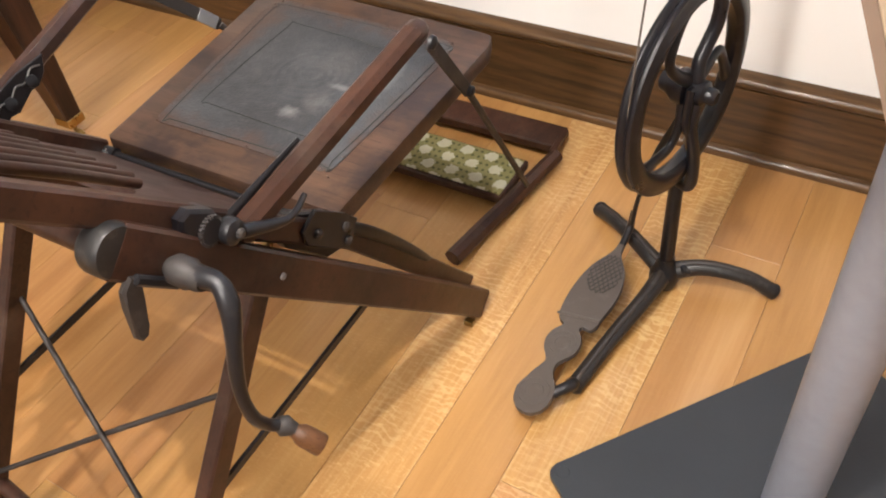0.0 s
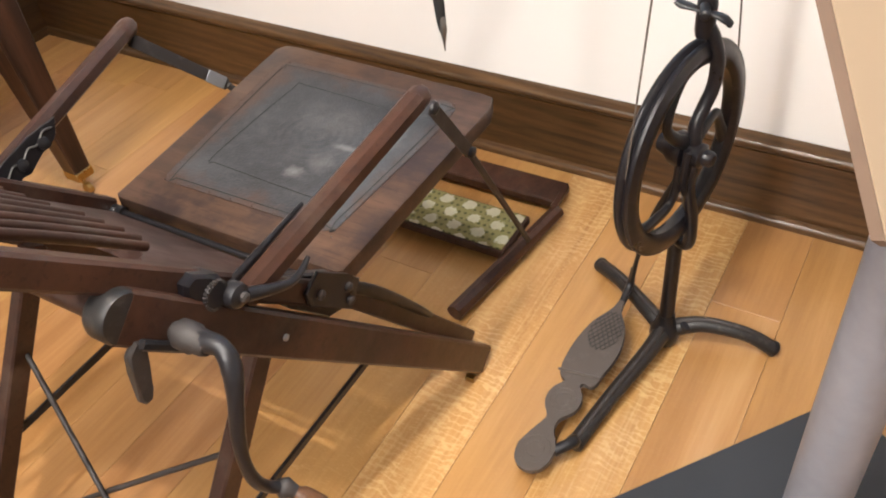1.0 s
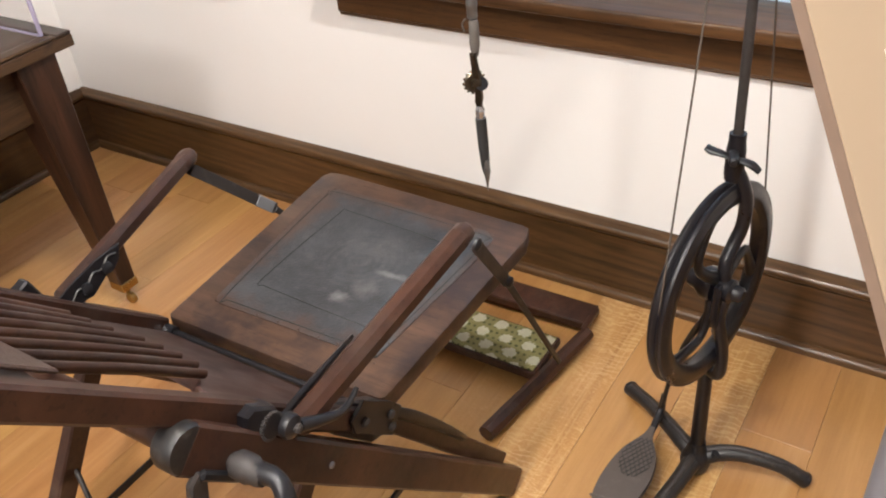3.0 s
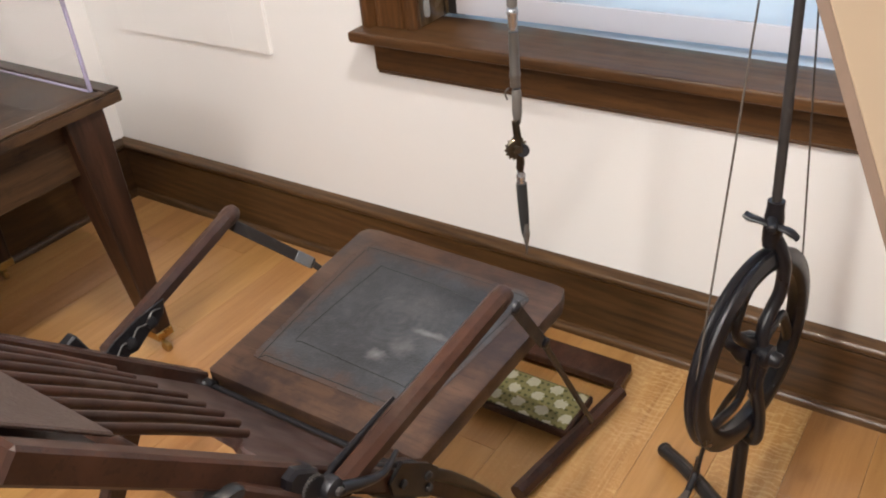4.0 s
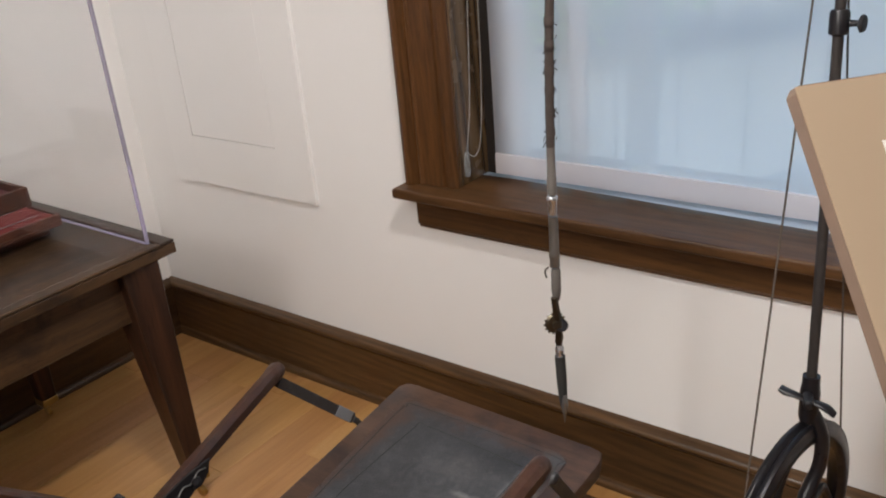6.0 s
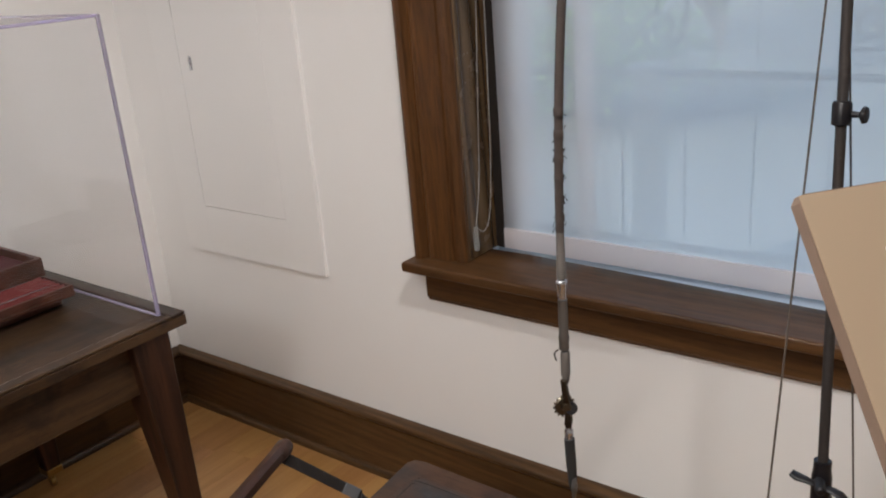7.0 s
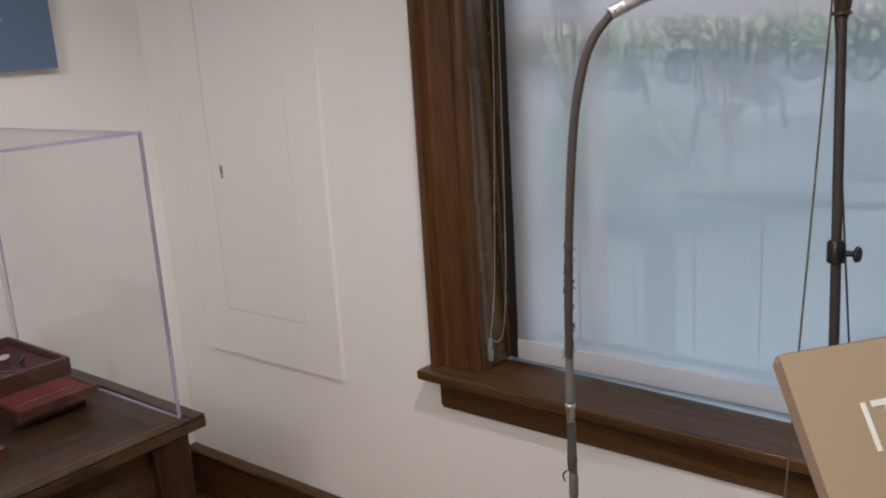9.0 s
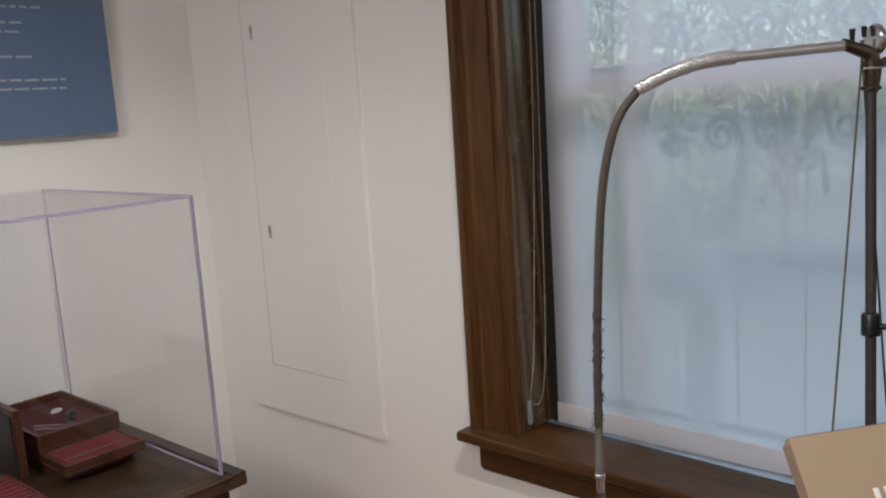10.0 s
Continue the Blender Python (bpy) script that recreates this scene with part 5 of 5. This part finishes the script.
# head: bracket, small pulley, arm, flexible sleeve and cord
head = part("head_bracket", tb([PT + V(0, 0, -0.03), PT + V(0.002, 0, 0.0), PT + V(0.0, -0.004, 0.024), (2.345, -0.428, 1.706), (2.331, -0.444, 1.714)], [0.0095, 0.0125, 0.0105, 0.009, 0.0085], 12), M_HEAD, eng, "tarnished dark brass head bracket", smooth=60)
part("pulley", lt([(-0.006, 0.0), (-0.006, 0.020), (-0.003, 0.022), (0, 0.017), (0.003, 0.022), (0.006, 0.020), (0.006, 0.0)], PT + V(0.002, 0.012, 0.046), (0.65, 0.75, 0.05), 22), M_NICKEL, head, "small grooved nickel pulley", smooth=40)
part("pulley_nut", lt([(0, 0.008), (0.014, 0.008), (0.016, 0.004), (0.0162, 0)], PT + V(0.006, 0.018, 0.046), (0.65, 0.75, 0.05), 10), M_NICKEL, head)
part("bracket_ring", lt([(-0.004, 0.0105), (-0.002, 0.0145), (0.002, 0.0145), (0.004, 0.0105)], PT + V(0, 0, -0.022), (0, 0, 1), 16), M_HEAD, head, smooth=40)
part("bracket_ring", lt([(-0.003, 0.0100), (-0.0015, 0.0155), (0.0015, 0.0155), (0.003, 0.0100)], PT + V(0.001, 0, 0.006), (0, 0, 1), 16), M_NICKEL, head, smooth=40)
part("bracket_screw", lt([(0, 0.0045), (0.010, 0.0045), (0.011, 0.007), (0.014, 0.007), (0.0145, 0)], PT + V(0.009, -0.004, 0.012), (1, -0.4, 0.1), 10), M_HEAD, head, smooth=40)
part("thumb_screw", tb([PT + V(-0.012, 0.006, 0.05), PT + V(-0.012, 0.006, 0.066)], [0.0030, 0.0042], 10, 1), M_IRON, head)
part("thumb_screw", tb([(2.341, -0.434, 1.716), (2.341, -0.434, 1.734)], [0.0032, 0.0046], 10, 1), M_IRON, head)
arm = part("drill_arm", tb([(2.338, -0.436, 1.712), (2.222, -0.573, 1.704)], 0.0075, 12, 1), M_BRIGHT, head, "polished nickel arm tube", smooth=40)
part("arm_sleeve", tb([(2.226, -0.569, 1.7045), (2.208, -0.590, 1.7025), (2.186, -0.616, 1.697), (2.160, -0.647, 1.685), (2.133, -0.679, 1.667)], [0.0105, 0.0105, 0.0092, 0.0092, 0.0092], 12), M_BRIGHT, arm, "coiled nickel sleeve", smooth=60)
for i in range(26):
    t = i / 25
    line = curve_points([(2.205, -0.594, 1.7022), (2.186, -0.616, 1.697), (2.160, -0.647, 1.685), (2.135, -0.677, 1.668)], 12)
    p = line[min(int(t * (len(line) - 2)), len(line) - 2)]
    q = line[min(int(t * (len(line) - 2)), len(line) - 2) + 1]
    part("coil", lt([(-0.0008, 0.0092), (0, 0.0102), (0.0008, 0.0092)], p, q - p, 12), M_BRIGHT, arm)
cord = part("flexible_cord", tb([(2.136, -0.676, 1.668), (2.120, -0.695, 1.640), (2.108, -0.708, 1.600), (2.0985, -0.720, 1.525), (2.0920, -0.727, 1.400), (2.0885, -0.730, 1.280), (2.0875, -0.731, 1.185)], 0.0062, 12), M_CLOTH, head, "dark woven flexible cord, frayed lower down", smooth=60)
rg2 = random.Random(9)
for i in range(30):
    z = rg2.uniform(1.19, 1.37)
    x, y = float(np.interp(z, (1.185, 1.28, 1.4), (2.0875, 2.0885, 2.092))), float(np.interp(z, (1.185, 1.28, 1.4), (-0.731, -0.730, -0.727)))
    a = rg2.uniform(0, 6.28)
    part("frayed_thread", tb([V(x + 0.007 * math.cos(a), y + 0.007 * math.sin(a), z), V(x + rg2.uniform(0.007, 0.011) * math.cos(a + 0.3), y + 0.011 * math.sin(a + 0.3), z + rg2.uniform(-0.010, 0.006))], 0.0007, 4, 1), M_CLOTH, cord)
for z in (1.352, 1.322, 1.288, 1.262, 1.232, 1.205):
    x = float(np.interp(z, (1.185, 1.28, 1.4), (2.0875, 2.0885, 2.092)))
    part("binding", lt([(-0.006, 0.0062), (-0.004, 0.0070), (0.004, 0.0070), (0.006, 0.0062)], (x, -0.730, z), (0, 0, 1), 12), M_CLOTH, cord, smooth=40)

# handpiece hanging from the cord
HX, HY = 2.0875, -0.731
hp = part("handpiece", lt([(a, r * 0.65) for a, r in ((0, 0.0085), (-0.003, 0.0090), (-0.045, 0.0095), (-0.047, 0.0105), (-0.070, 0.0110), (-0.073, 0.0))], (HX, HY, 1.186), (0, 0, 1), 16), M_GREYTUBE, eng, "worn grey metal drill handpiece", smooth=40)
part("ring", lt([(a, r * 0.65) for a, r in ((0, 0.0100), (-0.002, 0.0125), (-0.006, 0.0125), (-0.009, 0.0105), (-0.028, 0.0100), (-0.030, 0))], (HX, HY, 1.1135), (0, 0, 1), 16), M_NICKEL, hp, "bright nickel ring", smooth=40)
part("barrel", lt([(a, r * 0.65) for a, r in ((0, 0.0105), (-0.055, 0.0108), (-0.058, 0.0122), (-0.063, 0.0122), (-0.066, 0.0110), (-0.078, 0.0115), (-0.080, 0))], (HX + 0.0005, HY, 1.083), (0, 0, 1), 16), M_STEEL, hp, smooth=40)
part("lower_barrel", lt([(a, r * 0.65) for a, r in ((0, 0.0085), (-0.004, 0.0105), (-0.035, 0.0110), (-0.047, 0.0085), (-0.052, 0.0065), (-0.053, 0))], (HX + 0.002, HY, 1.002), (0.01, 0, 1), 16), M_GREYTUBE, hp, smooth=40)
part("clip", tb([(HX - 0.008, HY - 0.004, 1.003), (HX - 0.014, HY - 0.004, 0.995), (HX - 0.011, HY - 0.004, 0.985)], 0.0014, 6, 3), M_STEEL, hp)
gear = part("gear_wheel", lt([(-0.0035, 0.0), (-0.003, 0.0135), (-0.001, 0.0152), (0.001, 0.0152), (0.003, 0.0135), (0.003, 0.0)], (HX + 0.001, HY - 0.006, 0.914), (0.75, -0.6, 0.05), 22), M_HEAD, hp, "small toothed gear wheel", smooth=40)
ga = V(0.75, -0.6, 0.05).normalized()
gu = ga.cross(V(0, 0, 1)).normalized()
gv = ga.cross(gu)
for k in range(14):
    q = gu * math.cos(k * math.tau / 14) + gv * math.sin(k * math.tau / 14)
    c = V(HX + 0.001, HY - 0.006, 0.914)
    part("gear_tooth", beam(bmesh.new(), c + q * 0.0140, c + q * 0.0175, 0.0034, 0.0030, ga, 0.0006), M_HEAD, gear)
part("gear_hub", lt([(-0.004, 0.0), (-0.004, 0.007), (0.009, 0.006), (0.010, 0.0)], (HX + 0.001, HY - 0.006, 0.914), (0.75, -0.6, 0.05), 12), M_HEAD, hp, smooth=40)
part("gear_wheel", lt([(-0.003, 0.0), (-0.003, 0.0095), (0.003, 0.0095), (0.003, 0.0)], (HX + 0.011, HY - 0.004, 0.912), (0.6, -0.7, 0.3), 18), M_IRON, hp, smooth=40)
part("gear_frame", prism(bmesh.new(), [(-0.005, 0.044), (0.005, 0.046), (0.006, 0.020), (0.012, 0.004), (0.012, -0.020), (0.010, -0.034), (0.002, -0.036), (-0.001, -0.028), (0.004, -0.010), (-0.002, 0.010)], 0.006, (HX + 0.001, HY - 0.003, 0.912), (1, 0, 0), (0, 0, 1), 0.002), M_HEAD, hp, smooth=40)
part("ferrule", lt([(a, r * 0.65) for a, r in ((0, 0.0065), (-0.010, 0.007), (-0.014, 0.0105), (-0.020, 0.0105), (-0.022, 0.0095), (-0.029, 0.0095), (-0.030, 0))], (HX + 0.004, HY, 0.884), (0, 0, 1), 16), M_NICKEL, hp, "nickel ferrule", smooth=40)
part("black_grip", tb([(HX + 0.0042, HY, 0.856), (HX + 0.006, HY, 0.815), (HX + 0.0075, HY, 0.785), (HX + 0.0085, HY, 0.770), (HX + 0.009, HY, 0.758)], [0.0080, 0.0078, 0.0068, 0.0058, 0.0022], 12, 4), M_RUBBER, hp, "black grip", smooth=40)
part("bit", tb([(HX + 0.012, HY - 0.003, 0.790), (HX + 0.0125, HY - 0.004, 0.772), (HX + 0.0095, HY, 0.748), (HX + 0.0095, HY, 0.735)], [0.003, 0.0055, 0.0020, 0.0006], 8, 3), M_STEEL, hp, "worn steel bit", smooth=60)

# drive cord
for a, lab in ((on_wheel(math.radians(165), R - 0.006), 1), (on_wheel(math.radians(24), R - 0.006), -1)):
    part("drive_cord", tb([a, PT + (V(-0.010, -0.004, 0.046) if lab > 0 else V(-0.016, 0.006, 0.046))], 0.0016, 6, 1), M_TWINE, eng, "thin dark drive cord")

# treadle
U = V(0.02, 1, 0.105).normalized()
SV = V(1, -0.02, 0.10).normalized()
tread = [(-0.038, 0.010), (-0.030, -0.018), (-0.008, -0.034), (0.018, -0.033), (0.036, -0.016), (0.040, 0.010), (0.034, 0.034), (0.019, 0.052), (0.014, 0.072), (0.020, 0.088)]
tread += [(0.034, 0.102), (0.040, 0.124), (0.034, 0.146), (0.020, 0.160), (0.024, 0.170), (0.040, 0.166), (0.050, 0.176), (0.052, 0.196), (0.060, 0.235), (0.060, 0.275), (0.048, 0.318), (0.026, 0.350), (0.018, 0.372), (0.016, 0.420)]
tread += [(0.006, 0.424), (0.004, 0.372), (-0.004, 0.350), (-0.026, 0.312), (-0.038, 0.262), (-0.040, 0.212), (-0.034, 0.180), (-0.022, 0.168), (-0.014, 0.162), (-0.028, 0.148), (-0.034, 0.124), (-0.028, 0.102), (-0.014, 0.086), (-0.012, 0.070), (-0.022, 0.052)]
TO = V(2.287, -0.862, 0.034)
round_tread = [(p.x, p.y) for p in curve_points([(x, y, 0) for x, y in [(0.005 + (q[0] - 0.005) * 0.9, q[1]) for q in tread + tread[:1]]], 4)][:-1]
tr = part("treadle", prism(bmesh.new(), round_tread, 0.011, TO, SV, U, 0.0012, 1), M_TREAD, eng, "worn iron treadle plate with heel discs", smooth=40)
nrm = SV.cross(U)
for i in range(-4, 5):
    for sgn in (-1, 1):
        c = TO + SV * 0.012 + U * 0.300 + nrm * 0.0112
        o, rad = i * 0.0078, 0.034
        half = math.sqrt(rad * rad - o * o)
        ends = []
        for e in (-half, half):
            a, b = o * 0.7071 + e * 0.7071 * sgn, -o * 0.7071 * sgn + e * 0.7071
            ends.append(c + SV * (a * (0.95 - 4.0 * max(b, 0.0))) + U * (b * 1.45))
        part("grip_rib", tb(ends, 0.0013, 6, 1), M_BROWNIRON, tr)
for cx, cy, r in ((0.001, 0.010, 0.030), (0.003, 0.124, 0.027)):
    for q in (0.55, 0.93):
        loop = [TO + SV * (cx + r * q * math.cos(a * math.tau / 24)) + U * (cy + r * q * math.sin(a * math.tau / 24)) + nrm * 0.0109 for a in range(25)]
        part("disc_ridge", tb(loop, 0.0011, 6, 1), M_TREAD, tr)
part("cross_rib", beam(bmesh.new(), TO + SV * -0.036 + U * 0.184 + nrm * 0.012, TO + SV * 0.050 + U * 0.190 + nrm * 0.012, 0.006, 0.005, U, 0.002), M_TREAD, tr)
part("pivot_lug", tb([TO + SV * 0.030 + U * 0.022, TO + SV * 0.052 + U * 0.050, (2.338, -0.800, 0.030)], [0.010, 0.011, 0.014], 10, 3), M_IRON, tr, smooth=60)
tip = TO + SV * 0.011 + U * 0.418 + nrm * 0.006
part("hook", tb([tip - U * 0.035, tip + V(0.0, 0.002, 0.012), tip + V(0.002, 0.006, 0.040), tip + V(0.002, 0.006, 0.055)], [0.007, 0.008, 0.006, 0.005], 10), M_IRON, tr, smooth=60)
part("pitman", tb([tip + V(0.002, 0.004, 0.020), (2.322, -0.460, 0.200), (2.352, -0.492, 0.330), (2.392, -0.520, 0.440)], [0.005, 0.0045, 0.0055, 0.007], 8, 4), M_IRON, eng, "slim iron connecting rod", smooth=60)

# ---- reading stand ----
SAZ, STL, SRL = 1.1053, 0.5747, 0.0717
ST = V(math.cos(SAZ), math.sin(SAZ), 0)
SO = V(math.sin(SAZ), -math.cos(SAZ), 0)
SD = V(0, 0, -1) * math.cos(STL) + SO * math.sin(STL)
ST, SD = ST * math.cos(SRL) + SD * math.sin(SRL), SD * math.cos(SRL) - ST * math.sin(SRL)
SC = V(2.4973, -1.1040, 1.3864)
SN = ST.cross(-SD).normalized()
sign = thing("reading_stand", "tan slanted reading panel on silver pole and dark base", "sign stand", (2.73, -0.86, 0))
W, H = 0.62, 0.452
pan = part("panel", prism(bmesh.new(), [(0.006, -H), (W - 0.006, -H), (W, -H + 0.006), (W, -0.006), (W - 0.006, 0), (0.006, 0), (0, -0.006), (0, -H + 0.006)], 0.009, SC - SN * 0.009, ST, -SD, 0.0), M_TANEDGE, sign, "brown panel edge")
part("print", prism(bmesh.new(), [(0.001, -H + 0.001), (W - 0.001, -H + 0.001), (W - 0.001, -0.001), (0.001, -0.001)], 0.0008, SC + SN * 0.0002, ST, -SD), M_TAN, pan, "tan printed face")


def lettering(body, x, y, size, name="lettering", bold=-0.00012):
    cu = bpy.data.curves.new(name, 'FONT')
    cu.body, cu.size, cu.extrude, cu.offset = body, size, 0.0001, bold
    tmp = new("tmp_text", cu)
    me = bpy.data.meshes.new_from_object(tmp.evaluated_get(bpy.context.evaluated_depsgraph_get()))
    bpy.data.objects.remove(tmp)
    me.materials.clear()
    me.materials.append(M_WHITEINK)
    ob = new(name, me)
    ob.matrix_world = Matrix.Translation(SC + ST * x - (-SD) * y * -1 * -1 + SN * 0.0016) @ Matrix((ST, -SD, SN)).transposed().to_4x4()
    ob.parent = pan
    ob.matrix_parent_inverse = pan.matrix_world.inverted()
    return ob


bpy.context.view_layer.update()
lettering("IT", 0.058, 0.088, 0.057, bold=0.0)
for words, down in (("hors", 0.234), ("Acc", 0.256), ("abo", 0.271), ("of", 0.285), ("a", 0.301)):
    lettering(words, 0.053, down - 0.003, 0.0108)
pole = part("pole", tb([(2.735, -0.855, 0.012), (2.735, -0.855, 1.20)], 0.043, 28, 1), M_POLE, sign, "round silver-grey pole", smooth=40)
part("pole_head", prism(bmesh.new(), [(-0.10, -0.08), (0.10, -0.08), (0.10, 0.08), (-0.10, 0.08)], 0.02, SC + ST * (W / 2) + SD * (H / 2) - SN * 0.034, ST, -SD, 0.003), M_POLE, sign)
PA, PB = V(0.607, 0.795, 0).normalized(), V(0.795, -0.607, 0).normalized()
cor = V(2.362, -0.966, 0.0)
L1, L2, rr = 0.622, 0.46, 0.02
plate = []
for cx, cy, a0 in ((rr, rr, math.pi), (L1 - rr, rr, 1.5 * math.pi), (L1 - rr, L2 - rr, 0), (rr, L2 - rr, 0.5 * math.pi)):
    for i in range(6):
        a = a0 + i * math.pi / 10
        plate.append((cx + rr * math.cos(a), cy + rr * math.sin(a)))
part("base_plate", prism(bmesh.new(), plate, -0.012, cor + V(0, 0, 0.0), PA, PB, 0.002), M_PLATE, sign, "dark grey steel base plate", smooth=40)
part("plate_screw", lt([(0, 0.012), (0.001, 0.011), (0.0012, 0)], cor + PA * 0.022 + PB * 0.020 + V(0, 0, 0.012), (0, 0, 1), 16), M_PLATE, sign)

# ---- floor boards, last ----
BW = 0.145
meshes = {}
rb = random.Random(21)


def board_mesh(w, ln, mat):
    key = (round(w, 3), round(ln, 3), mat.name)
    if key not in meshes:
        me = bpy.data.meshes.new("floor_board")
        g, t, e = 0.0003, 0.012, 0.0006
        bm = bmesh.new()
        vb = [bm.verts.new((x, y, -t)) for x, y in ((g, g), (w - g, g), (w - g, ln - g), (g, ln - g))]
        vm = [bm.verts.new((v.co.x, v.co.y, -e)) for v in vb]
        vt = [bm.verts.new((x, y, 0)) for x, y in ((g + e, g + e), (w - g - e, g + e), (w - g - e, ln - g - e), (g + e, ln - g - e))]
        for a, b in ((vb, vm), (vm, vt)):
            for i in range(4):
                bm.faces.new((a[i], a[(i + 1) % 4], b[(i + 1) % 4], b[i]))
        bm.faces.new(vt)
        bm.to_mesh(me)
        bm.free()
        me.materials.append(mat)
        meshes[key] = me
    return meshes[key]


lengths = (0.7, 0.9, 1.1, 1.3)
for i in range(-17, 18):
    x = 2.300 + i * BW
    if x + BW <= X0 or x >= X1:
        continue
    ys = {-3: [Y0, -2.7, -1.45, 0.0], -2: [Y0, -3.0, -1.60, 0.0], -1: [Y0, -2.4, -1.50, 0.0], 0: [Y0, -2.2, -1.016, 0.0], 1: [Y0, -1.5, -0.325, 0.0], 2: [Y0, -2.6, -1.2, 0.0]}.get(i)
    if ys is None:
        y = start = -rb.uniform(0.15, 1.1)
        ys = [start]
        while y < 0:
            y += rb.choice(lengths)
            ys.append(y)
        y = start
        while y > Y0:
            y -= rb.choice(lengths)
            ys.insert(0, y)
    xa, xb = max(x, X0), min(x + BW, X1)
    for a, b in zip(ys, ys[1:]):
        a, b = max(a, Y0), min(b, 0.0)
        if b - a < 0.02:
            continue
        o = new("floor_board", board_mesh(xb - xa, b - a, M_FLECK if i in (-2, 0, 3) else M_FLOOR))
        o.location = (xa, a, 0)
        o.parent = floor
